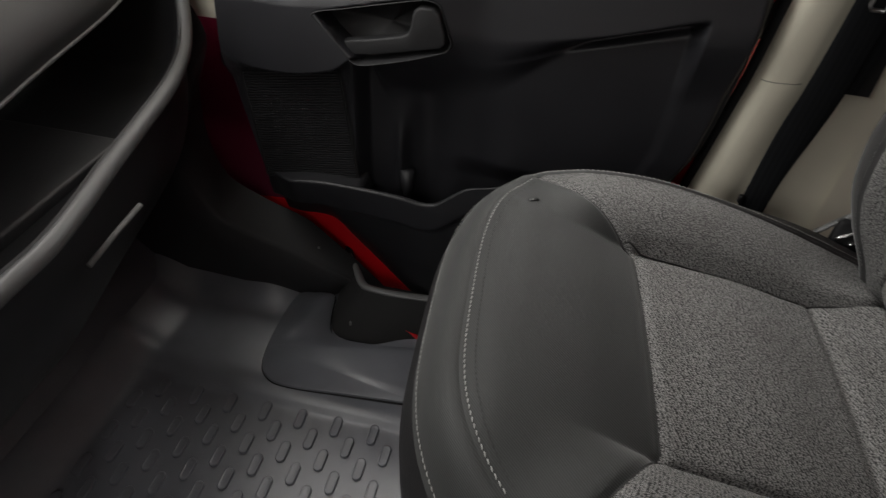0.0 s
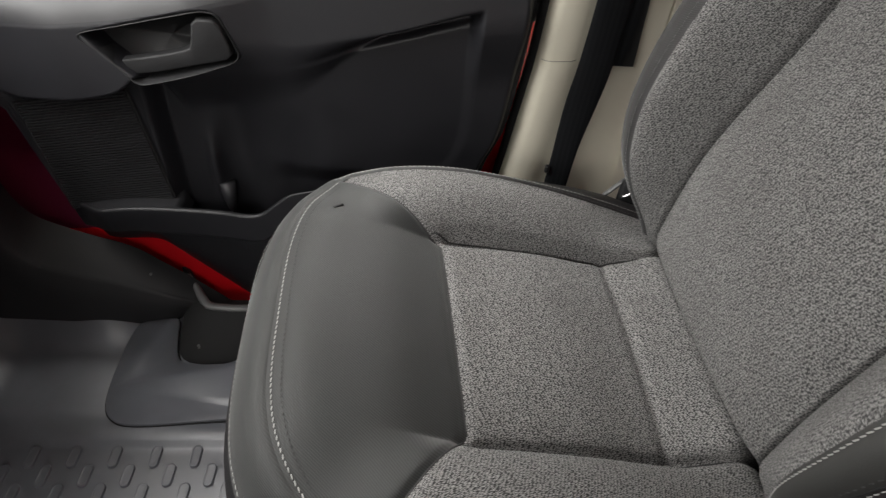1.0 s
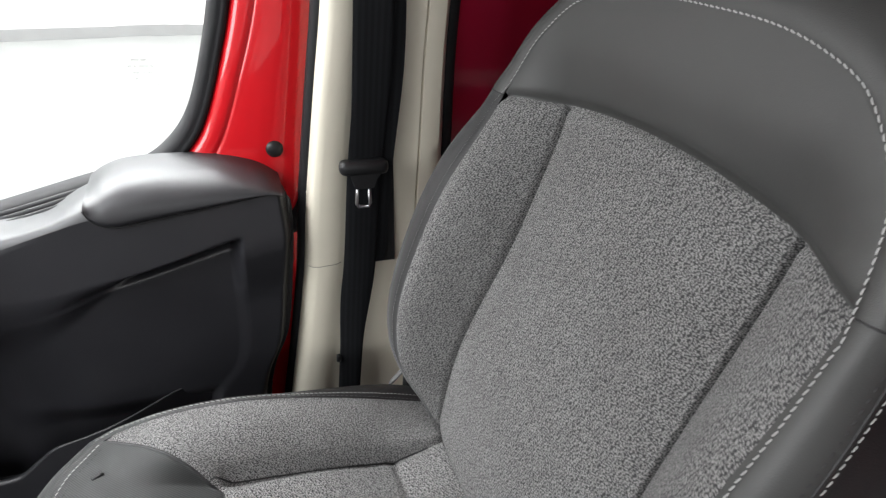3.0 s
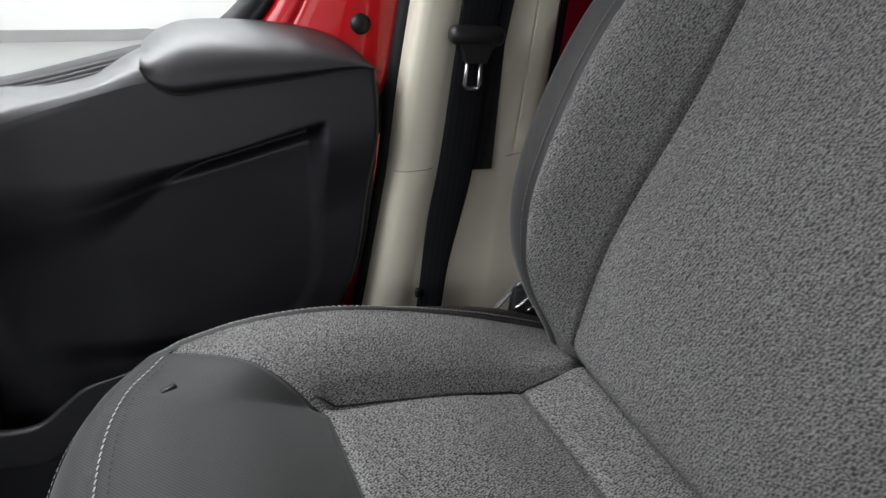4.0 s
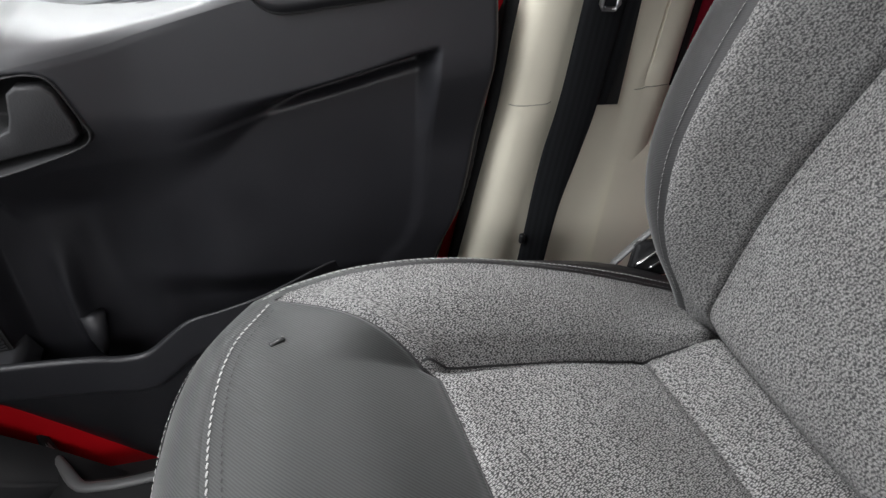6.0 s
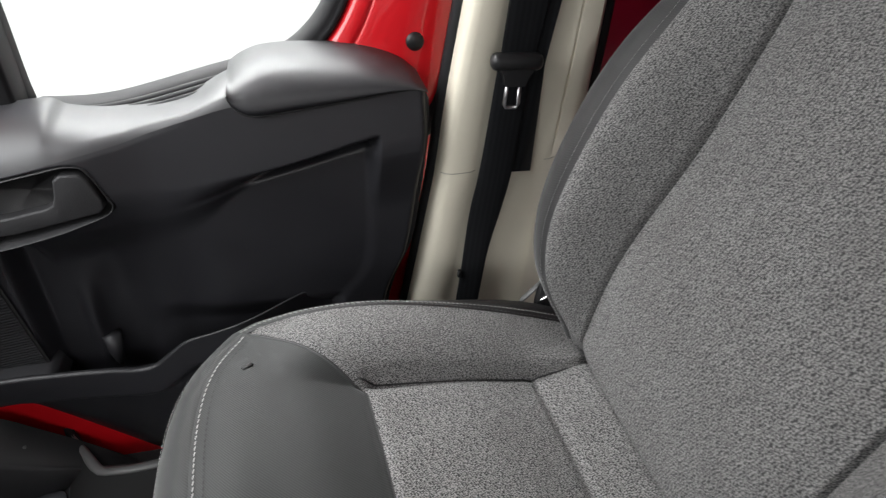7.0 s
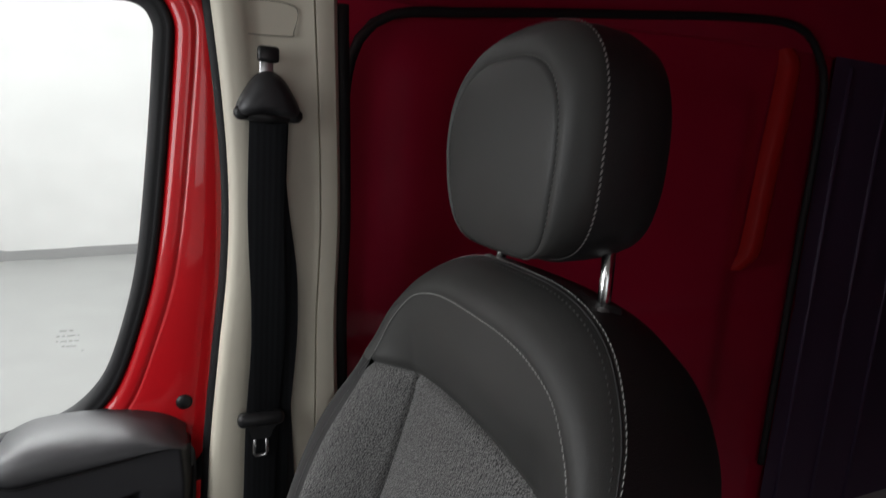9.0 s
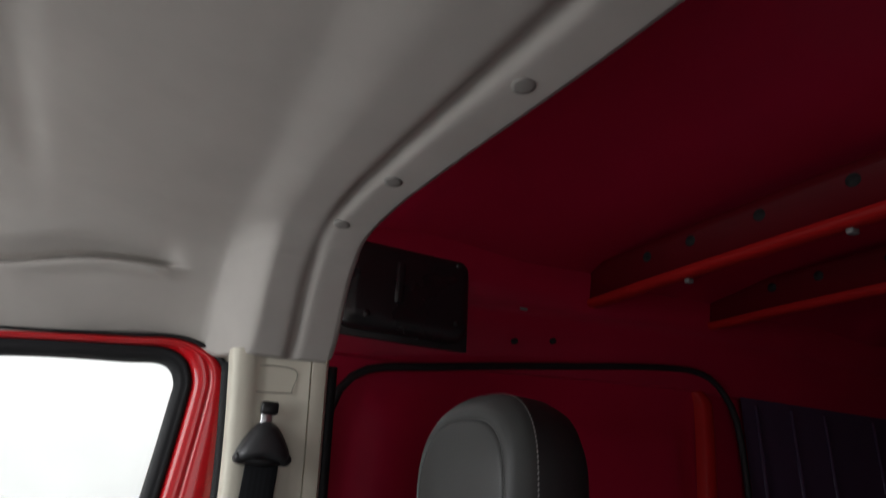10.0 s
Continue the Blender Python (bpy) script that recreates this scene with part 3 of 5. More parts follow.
inner = [rim_point(i, 1) + rim_normal(i) * 0.0008 for i in range(6, 45)] + [back_point(1.975, v) + BN * 0.0012 + BU * 0.0004 for v in lin(0.985, -0.985, 90)] + [rim_point(i, 1) + rim_normal(i) * 0.0008 for i in range(NB - 45, NB - 6)]
stitches("stitching", inner, lambda i: rim_normal(i + 6) if i < 39 else BN if i < 129 else rim_normal(i - 129 + NB - 45), 0.0052, 0.0042, 0.0011, 0.0006, M_THREAD, backrest, "pale inner seam thread")
stitches("stitching", [rim_point(i, 5) + rim_normal(i) * 0.0010 for i in range(6, NB - 6)], lambda i: rim_normal(i + 6), 0.0052, 0.0040, 0.0008, 0.0004, M_THREAD, backrest, "pale outer seam thread")
stitches("stitching", [rim_point(i, 4).lerp(rim_point(i, 5), 0.25) for i in range(6, NB - 6)], lambda i: rim_normal(i + 6), 0.0062, 0.0034, 0.0011, 0.0003, M_THREAD_DEEP, backrest, "dark inner seam thread")
verts, faces = tube([rim_point(i, 4).lerp(rim_point(i, 5), 0.72) + rim_normal(i) * 0.0002 for i in range(4, NB - 4)], 0.0009, 6)
mesh("seam_cord", verts, faces, M_VINYL_DARK, backrest, "dark sewn fold")
for sg in (1, -1):
    i = 45 if sg > 0 else NB - 46
    pts = [rim_point(i, k) + rim_normal(i) * 0.0002 for k in range(0, 6)]
    verts, faces = tube(pts, 0.0007, 6)
    mesh("seam_cord", verts, faces, M_VINYL_DARK, backrest)

# headrest on two posts
headrest = thing("headrest", "charcoal vinyl headrest with pale stitching on chrome posts", "headrest", (0.43, 0, 1.0))


def head_outline(w, up, down, e_top, e_low, taper, th):
    """A rounded shield: soft shoulders, a squarer and slightly narrower foot."""
    c, s_ = math.cos(th), math.sin(th)
    e = 2 / (e_top if s_ > 0 else e_low)
    y = w * math.copysign(abs(c) ** e, c)
    z = (up if s_ > 0 else down) * math.copysign(abs(s_) ** e, s_)
    return (y * (1 + taper * z / down) if z < 0 else y), z


# rings from the face's middle over both seams to the back: w, up, down, x, middle y, middle z, shapes, taper, bow
H_IN, H_OUT = (0.0937, 0.0869, 0.079), (0.1146, 0.1003, 0.0960)
HEAD = []
for q, dx in ((0.04, -0.0052), (0.35, -0.0048), (0.65, -0.0036), (0.85, -0.0018), (0.95, -0.0006), (0.985, 0.0006), (1.0, 0.0026)):
    HEAD.append((H_IN[0] * q, H_IN[1] * q, H_IN[2] * q, 0.3623 + dx, -0.0063, 1.097, 2.67, 4.6, 0.14, 1.1))
for q, x in ((0.06, 0.3632), (0.20, 0.3615), (0.42, 0.3632), (0.66, 0.3682), (0.86, 0.3755), (0.965, 0.3815), (1.0, 0.3862)):
    d = [a + (b - a) * q for a, b in zip((*H_IN, -0.0063, 1.097, 2.67, 4.6, 0.14), (*H_OUT, -0.0106, 1.1134, 2.6, 3.1, 0.03))]
    HEAD.append((d[0], d[1], d[2], x, d[3], d[4], d[5], d[6], d[7], 1.1))
K_IN, K_OUT = 6, len(HEAD) - 1
for w, up, down, x in ((0.1160, 0.1010, 0.0985, 0.3920), (0.1185, 0.1015, 0.0975, 0.4080), (0.1190, 0.0995, 0.0955, 0.4280), (0.1140, 0.0935, 0.0910, 0.4460), (0.1010, 0.0810, 0.0810, 0.4600), (0.0750, 0.0580, 0.0600, 0.4690), (0.0300, 0.0220, 0.0240, 0.4725)):
    HEAD.append((w, up, down, x, -0.0106, 1.1120, 2.6, 3.0, 0.03, 0.9))
TH = [2 * math.pi * k / 96 for k in range(96)]


def head_point(k, j):
    w, up, down, x, ym, zm, e_top, e_low, taper, bow_ = HEAD[k]
    y, z = head_outline(w, up, down, e_top, e_low, taper, TH[j % 96])
    return Vector((x + bow_ * z * z, ym + y, zm + z))


def head_band(name, k0, k1, material, label):
    ks = range(k0, k1 + 1)
    verts = [head_point(k, j) for k in ks for j in range(96)]
    faces = []
    for i in range(k1 - k0):
        for j in range(96):
            a, b = i * 96 + j, i * 96 + (j + 1) % 96
            faces.append((a, a + 96, b + 96, b))
    if k0 == 0:
        faces.append(tuple(range(96)))
    if k1 == len(HEAD) - 1:
        faces.append(tuple((k1 - k0) * 96 + j for j in range(96))[::-1])
    return mesh(name, verts, faces, material, headrest, label)


# the pad's meshes hang directly under the headrest empty
for o_name, k0, k1, mt, lb in (("face_panel", 0, K_IN, M_VINYL, "charcoal vinyl face panel"), ("side_band", K_IN, K_OUT, M_VINYL, "charcoal vinyl side band"), ("rear_cover", K_OUT, len(HEAD) - 1, M_VINYL_DARK, "black rear cover")):
    head_band(o_name, k0, k1, mt, lb)
for k in (K_IN, K_OUT):
    loop = [head_point(k, j) for j in range(-20, 69)]
    mid = Vector((0.42, -0.008, 1.105))
    stitches("stitching", [p + (p - mid).normalized() * 0.0008 for p in loop], lambda i: loop[i] - mid, 0.0050, 0.0040, 0.0015, 0.0006, M_THREAD, headrest, "pale seam thread")
for yp in (0.079, -0.093):
    verts, faces = tube([(0.428, yp, 0.955), (0.429, yp, 1.0), (0.431, yp + 0.003, 1.05)], 0.0056, 14)
    mesh("post", verts, faces, M_CHROME, headrest, "chrome headrest post")
    collar = part("collar", rbox(0.414, 0.440, yp - 0.014, yp + 0.012, 0.970, 0.988, 0.0055, 3), M_PLASTIC_DULL, headrest, "black plastic post collar")
    part("release_button", rbox(0.419, 0.431, yp + 0.011, yp + 0.026, 0.979, 0.991, 0.004, 2), M_RIM, collar, "grey release button")
    part("collar_clip", rbox(0.412, 0.424, yp - 0.016, yp - 0.004, 0.980, 0.988, 0.003, 2), M_RIM, collar, "grey collar clip")

# base under the cushion, recliner lever beside the backrest
part("seat_base", rbox(-0.12, 0.36, -0.215, 0.215, -0.02, 0.29, 0.02, 3), M_PLASTIC_DULL, seat, "black plastic seat base")
hinge = part("recliner_cover", rbox(0.225, 0.33, 0.222, 0.250, 0.32, 0.400, 0.012, 3), M_PLASTIC_DULL, seat, "black recliner cover")
verts, faces = tube(spline([(0.228, 0.254, 0.412), (0.252, 0.254, 0.440), (0.278, 0.252, 0.468)], 14), [0.004] + [0.0065] * 12 + [0.005], 12, True, 0.5)
lever_ = mesh("recliner_lever", verts, faces, M_RIM, seat, "satin grey recliner lever")
part("lever_plate", rbox(0.246, 0.300, 0.244, 0.252, 0.398, 0.446, 0.006, 2), M_PLASTIC_DULL, lever_, "black lever plate")
for a_, b_ in (((0.250, 0.243, 0.418), (0.284, 0.242, 0.444)), ((0.268, 0.243, 0.412), (0.292, 0.242, 0.428))):
    verts, faces = tube(spline([a_, tuple((p + q) / 2 for p, q in zip(a_, b_)), b_], 8), 0.0022, 8)
    mesh("chrome_strip", verts, faces, M_CHROME, lever_, "narrow chrome strip")

# ---- the cab's shell ----
def loop_ring(name, inner, outer, levels, material, parent=None, label="", closed=True):
    """A frame between two outlines (x, z) of equal count; levels: (mix, y offset), y from place()."""
    n = len(inner)
    verts = []
    for mixv, dy in levels:
        for (xi, zi), (xo, zo) in zip(inner, outer):
            x, z = xi + (xo - xi) * mixv, zi + (zo - zi) * mixv
            verts.append((x, door_y(z) + dy, z))
    faces = []
    for k in range(len(levels) - 1):
        for j in range(n if closed else n - 1):
            a, b = k * n + j, k * n + (j + 1) % n
            faces.append((a, b, b + n, a + n))
    return mesh(name, verts, faces, material, parent, label)


def even_ring(name, inner, outer, levels, material, parent, label=""):
    """Like loop_ring, but the levels' first number is a width in metres from the inner outline."""
    n, verts = len(inner), []
    for off, dy in levels:
        for (xi, zi), (xo, zo) in zip(inner, outer):
            w = max(0.02, math.hypot(xo - xi, zo - zi))
            k = min(off / w, 0.5 + 5 * off) if off < 1 else off - 1
            x, z = xi + (xo - xi) * k, zi + (zo - zi) * k
            verts.append((x, door_y(z) + dy, z))
    faces = [(k * n + j, k * n + (j + 1) % n, (k + 1) * n + (j + 1) % n, (k + 1) * n + j) for k in range(len(levels) - 1) for j in range(n)]
    return mesh(name, verts, faces, material, parent, label)


def door_y(z):
    """The door leans inwards towards the roof."""
    return 0.455 - 0.045 * max(0.0, z - 0.70)


def outline(keys, n):
    pts = spline(keys + [keys[0]], n + 1)[:-1]
    return pts


# window opening of the passenger door and the door's outer edge, from the lower front corner round
WIN = [(-0.349, 0.634), (-0.338, 0.625), (-0.255, 0.630), (-0.127, 0.662), (-0.060, 0.680), (-0.020, 0.708), (0.010, 0.752), (0.036, 0.83), (0.056, 0.92), (0.072, 1.06), (0.084, 1.20), (0.084, 1.245), (0.060, 1.270), (0.0, 1.268), (-0.11, 1.262), (-0.20, 1.250), (-0.30, 1.225), (-0.345, 1.20), (-0.350, 1.0), (-0.350, 0.75)]
EDGE = [(-0.47, 0.630), (-0.40, 0.590), (-0.30, 0.60), (-0.127, 0.58), (-0.02, 0.58), (0.10, 0.58), (0.145, 0.62), (0.163, 0.72), (0.176, 0.87), (0.176, 1.06), (0.166, 1.20), (0.148, 1.272), (0.085, 1.305), (0.0, 1.300), (-0.11, 1.290), (-0.20, 1.282), (-0.32, 1.265), (-0.40, 1.235), (-0.44, 1.0), (-0.45, 0.75)]


def resample(keys, n):
    out = []
    m = len(keys)
    for i in range(n):
        t = i * m / n
        k, f = int(t), t - int(t)
        p0, p1, p2, p3 = (keys[(k + d) % m] for d in (-1, 0, 1, 2))
        out.append(tuple(0.5 * (2 * b + (c - a) * f + (2 * a - 5 * b + 4 * c - d) * f * f + (3 * b - a - 3 * c + d) * f**3) for a, b, c, d in zip(p0, p1, p2, p3)))
    return out


W_LOOP, E_LOOP = resample(WIN, 190), resample(EDGE, 190)
door = thing("door_1", "red van passenger door with black plastic inner panel, closed", "van door", (-0.2, 0.45, 0.0), kind="structure")
even_ring("window_frame", W_LOOP, E_LOOP, [(0.0, 0.030), (0.010, 0.014), (0.018, 0.003), (0.022, 0.002), (0.024, -0.003), (0.028, -0.0075), (0.034, -0.0105), (0.041, -0.0120), (0.046, -0.0122), (0.048, -0.0105), (0.050, -0.0125), (0.054, -0.0148), (1.92, -0.015), (1.975, -0.009), (2.0, 0.006), (2.0, 0.06)], M_RED, door, "glossy red painted window frame")
even_ring("window_seal", W_LOOP, E_LOOP, [(-0.004, 0.030), (-0.005, 0.014), (0.0, 0.003), (0.008, -0.003), (0.011, -0.0015), (0.013, -0.004), (0.019, -0.004), (0.022, 0.002), (0.023, 0.02)], M_RUBBER, door, "black rubber window seal")
loop_ring("door_seal", W_LOOP, E_LOOP, [(0.94, -0.004), (0.96, -0.018), (1.02, -0.026), (1.09, -0.022), (1.13, 0.0), (1.13, 0.05)], M_RUBBER, door, "black rubber door seal")
# lower red edge of the door behind the plastic panel
low = [(0.176, 0.72), (0.168, 0.60), (0.150, 0.48), (0.128, 0.36), (0.105, 0.24), (0.09, 0.10), (0.09, -0.10)]
rows = spline(low, 40)
mesh("door_skin", [(x - d, 0.455 + dy, z) for x, z in rows for d, dy in ((0.0, 0.05), (0.0, 0.0), (0.01, -0.014), (0.09, -0.014))], quads(40, 4), M_RED, door, "red painted door edge")
mesh("door_seal", [(x + d, 0.455 + dy, z) for x, z in rows for d, dy in ((-0.001, 0.0), (0.003, -0.014), (0.012, -0.022), (0.020, -0.028), (0.028, -0.022), (0.030, 0.05))], quads(40, 6), M_RUBBER, door)
part("door_skin", rbox(-0.58, 0.10, 0.452, 0.48, 0.22, 0.596, 0.004), M_RED, door)
part("door_skin", rbox(-0.42, 0.10, 0.452, 0.48, -0.12, 0.23, 0.004), M_RED, door)
pane = mesh("window_pane", [(x, door_y(z) + 0.034 + d, z) for d in (0, 0.004) for x, z in resample(WIN, 60)], [tuple(range(60)), tuple(range(60, 120))[::-1]] + [(i, (i + 1) % 60, 60 + (i + 1) % 60, 60 + i) for i in range(60)], M_GLASS, door, "clear side window pane", False)
pane.visible_shadow = False
part("window_divider", rbox(-0.386, -0.346, 0.425, 0.475, 0.62, 1.30, 0.006), M_RUBBER, door, "black upright window divider")
# small etched marks on the pane, unreadable: plain bars
for r, bits in enumerate((((-0.050, 0.009), (-0.039, 0.006)), ((-0.055, 0.005), (-0.048, 0.004), (-0.042, 0.011), (-0.029, 0.003)), ((-0.055, 0.003), (-0.050, 0.008), (-0.040, 0.005), (-0.033, 0.006)), ((-0.049, 0.004), (-0.043, 0.012)), ((-0.025, 0.003),))):
    for x0, w in bits:
        part("etched_mark", rbox(x0, x0 + w, door_y(0.8) + 0.0290, door_y(0.8) + 0.0296, 0.8115 - r * 0.0078, 0.8140 - r * 0.0078, 0), M_INK, pane, smooth=False)
verts, faces = tube([(0.110, 0.447, 0.703), (0.110, 0.437, 0.703), (0.110, 0.4345, 0.703)], [0.012, 0.0115, 0.006], 18)
mesh("plug", verts, faces, M_PLUG, door, "round black rubber plug")
# the two rubber lips along the foot of the glass
for dy, dz, rr in ((-0.012, -0.015, 0.0045), (-0.024, -0.017, 0.0045), (-0.034, -0.019, 0.004)):
    verts, faces = tube([(x, 0.455 + dy, curve_at([(-0.345, 0.640), (-0.255, 0.643), (-0.127, 0.675), (-0.06, 0.690), (0.0, 0.715)], x) + dz) for x in lin(-0.345, -0.075, 40)], rr, 8)
    mesh("glass_lip", verts, faces, M_RUBBER, door)

# inner panel: a moulded relief, y as a function of (x, z)
BAND_Z = [(-0.60, 0.455), (-0.50, 0.465), (-0.42, 0.482), (-0.385, 0.505), (-0.30, 0.525), (-0.24, 0.532), (-0.19, 0.533), (-0.12, 0.554), (-0.04, 0.576), (0.05, 0.602), (0.14, 0.618)]
REAR_X = [(0.0, 0.060), (0.30, 0.075), (0.36, 0.086), (0.42, 0.108), (0.52, 0.120), (0.61, 0.125), (0.66, 0.122), (0.73, 0.118)]


def band_y(x, z):
    """Face of the upper band, which swells towards the handle and leans back a little."""
    return 0.358 - 0.022 * smooth_step(-0.20, -0.32, x) * smooth_step(-0.58, -0.46, x) + 0.13 * (z - curve_at(BAND_Z, x) - 0.012)


def panel_y(x, z):
    base = 0.402
    zb = curve_at(BAND_Z, x)
    fade = smooth_step(-0.06, -0.27, x) * smooth_step(-0.40, -0.35, x)
    up = smooth_step(zb - 0.002 - 0.085 * fade, zb + 0.012 + 0.022 * fade, z)
    field = smooth_step(-0.31, -0.15, x) * smooth_step(0.060, 0.050, x) * (fade + (1 - fade) * (0.5 + 0.5 * smooth_step(zb - 0.002, zb - 0.012, z)))
    field *= smooth_step(0.31, 0.36, z - 0.35 * min(0.0, 0.02 - x))
    base -= 0.023 * field
    bulge = band_y(x, max(z, zb - 0.02))
    y = base * (1 - up) + bulge * up
    # raised border behind the lower field
    bx = curve_at([(0.30, -0.03), (0.355, 0.0), (0.385, 0.024), (0.43, 0.037), (0.60, 0.040)], z)
    border = smooth_step(bx - 0.004, bx + 0.016, x)
    y = min(y, base * (1 - border) + (0.376 - (0.376 - bulge) * smooth_step(zb - 0.11, zb + 0.004, z)) * border)
    rear = curve_at(REAR_X, z)
    y += 0.05 * smooth_step(rear - 0.022, rear, x) ** 2
    # speaker plinth and bottle hollows
    plinth = smooth_step(-0.383, -0.405, x) * smooth_step(0.25, 0.27, z)
    y = min(y, base * (1 - plinth) + 0.374 * plinth)
    y += 0.016 * bell(x + 0.290, 0.032) * (1 - up) * smooth_step(0.50, 0.40, z)
    y -= 0.012 * bell(x + 0.335, 0.010) * (1 - up) * smooth_step(0.24, 0.30, z) * smooth_step(0.42, 0.34, z)
    y += 0.006 * bell(x + 0.215, 0.030) * (1 - up) * smooth_step(0.50, 0.36, z)
    # crease that runs along the upper band
    zc = curve_at(CREASE, x)
    y += 0.0012 * bell(z - zc, 0.003) * smooth_step(-0.14, -0.24, x)
    return y


BEZ = [(-0.446, 0.564), (-0.40, 0.577), (-0.345, 0.590), (-0.302, 0.599), (-0.286, 0.599), (-0.274, 0.592), (-0.260, 0.558), (-0.257, 0.547), (-0.264, 0.538), (-0.295, 0.529), (-0.335, 0.518), (-0.372, 0.509), (-0.386, 0.509), (-0.398, 0.518), (-0.420, 0.543)]
FOOT = [(-0.60, 0.47), (-0.582, 0.36), (-0.565, 0.275), (-0.545, 0.240), (-0.50, 0.219), (-0.432, 0.212), (-0.383, 0.148), (-0.32, 0.070), (-0.26, 0.0), (-0.18, -0.05), (0.13, -0.06)]
POCKET_IN = [(-0.60, 0.20), (-0.565, 0.20), (-0.38, 0.215), (-0.26, 0.20), (-0.10, 0.26), (0.0, 0.26), (0.04, 0.0), (0.13, -0.05)]
CREASE = [(-0.60, 0.562), (-0.44, 0.579), (-0.352, 0.593), (-0.30, 0.605), (-0.235, 0.617), (-0.208, 0.625), (-0.153, 0.642), (-0.117, 0.652), (-0.06, 0.657), (0.0, 0.662), (0.08, 0.672), (0.105, 0.665), (0.122, 0.645), (0.130, 0.62)]


def in_bezel(x, z):
    """1 well inside the handle recess, 0 outside."""
    d = 1.0
    n = len(BEZ)
    for k in range(n):
        (xa, za), (xb, zb) = BEZ[k], BEZ[(k + 1) % n]
        ex, ez = xb - xa, zb - za
        d = min(d, ((x - xa) * ez - (z - za) * ex) / math.hypot(ex, ez))
    return smooth_step(-0.002, 0.004, d)


GLASS_Z = [(-0.60, 0.615), (-0.45, 0.632), (-0.352, 0.642), (-0.312, 0.645), (-0.296, 0.637), (-0.248, 0.633), (-0.166, 0.647), (-0.118, 0.673), (-0.075, 0.684), (-0.04, 0.690), (0.03, 0.690), (0.06, 0.685), (0.09, 0.674), (0.112, 0.656), (0.130, 0.632)]


def panel_point(u, w):
    """u along the door; w from the foot 0 to the crease 1, then over the ledge to the glass at 3."""
    zc = curve_at(CREASE, u)
    zf = max(curve_at(FOOT, u), curve_at(POCKET_IN, u))
    if w <= 1:
        z = zf + (zc - zf) * w
        rear = curve_at(REAR_X, z)
        return (min(u, rear), panel_y(min(u, rear), z) + 0.060 * in_bezel(u, z) + 2.0 * max(0.0, u - rear), z)
    t = (w - 1) / 2
    x = min(u, 0.118)
    yc = panel_y(x, zc)
    r = min(1.0, t / 0.22)
    y = yc + (0.434 - yc) * (0.45 * t * t + 0.55 * t)
    z = zc + (curve_at(GLASS_Z, u) - zc) * (1 - (1 - t) ** 1.7) + 0.005 * (1 - (1 - r) ** 2) * (1 - t)
    return (x, y, z)


U_PANEL = lin(-0.60, -0.46, 30) + lin(-0.458, -0.24, 110) + lin(-0.236, -0.06, 56) + lin(-0.058, 0.066, 90) + lin(0.068, 0.130, 34)
panel = sheet("inner_panel", panel_point, U_PANEL, lin(0, 1, 200), M_PLASTIC, door, "black grained plastic inner panel", True)
sheet("upper_ledge", panel_point, U_PANEL, lin(1, 1.5, 24) + lin(1.53, 3, 22), M_LEDGE, panel, "padded upper ledge, colour lightened for window light", True)


PAD_TOP = [(-0.117, 0.676), (-0.108, 0.684), (-0.095, 0.692), (-0.078, 0.698), (-0.04, 0.7015), (0.03, 0.700), (0.06, 0.695), (0.09, 0.684), (0.112, 0.668)]
PAD_FOOT = [(-0.118, 0.678), (-0.117, 0.668), (-0.111, 0.655), (-0.100, 0.646), (-0.085, 0.643), (-0.048, 0.648), (0.0, 0.655), (0.036, 0.661), (0.09, 0.670), (0.112, 0.668)]


def pad_point(u, w):
    """The pad rolls from its foot groove, nearly flush with the band, over to the glass."""
    x = -0.117 + 0.229 * u
    end = min(1.0, (min(0.6 * u, 1 - u) / 0.06)) ** 0.5
    zt = curve_at(PAD_TOP, x)
    zb = min(curve_at(PAD_FOOT, x), zt - 0.003)
    th = w * math.pi / 2
    y = 0.3635 - 0.0060 * end * min(1.0, w / 0.06) + 0.092 * (1 - math.cos(th)) ** 1.15
    return (x, y, zb + (zt - zb) * math.sin(th) ** 0.85)


sheet("armrest_pad", pad_point, lin(0, 0.08, 10) + lin(0.1, 0.9, 40) + lin(0.92, 1, 10), lin(0, 1, 34), M_PLASTIC_PAD, panel, "grey soft plastic ledge pad", True)
verts, faces = tube([Vector(pad_point(u, 0.0)) + Vector((0, -0.0002, 0)) for u in lin(0.0, 0.12, 24) + lin(0.14, 0.97, 50)], 0.0014, 6)
mesh("pad_groove", verts, faces, M_GAP, panel, "dark groove round the pad")

# handle bezel with its lever
bz = resample(BEZ, 72)
cx, cz = -0.345, 0.556
verts, ring = [], [(1.07, 0.030), (1.04, 0.006), (1.022, 0.0004), (1.010, -0.0012), (1.0, -0.0010), (0.994, 0.0008), (0.988, 0.006), (0.983, 0.020), (0.978, 0.036), (0.0, 0.038)]
for k, dy in ring:
    verts += [(cx + (x - cx) * k, band_y(x, z) + dy, cz + (z - cz) * k) for x, z in bz]
faces = []
for i in range(len(ring) - 1):
    for j in range(72):
        a, b = i * 72 + j, i * 72 + (j + 1) % 72
        faces.append((a, b, b + 72, a + 72))
bezel = mesh("handle_bezel", verts, faces, M_PLASTIC_DULL, panel, "black handle recess")
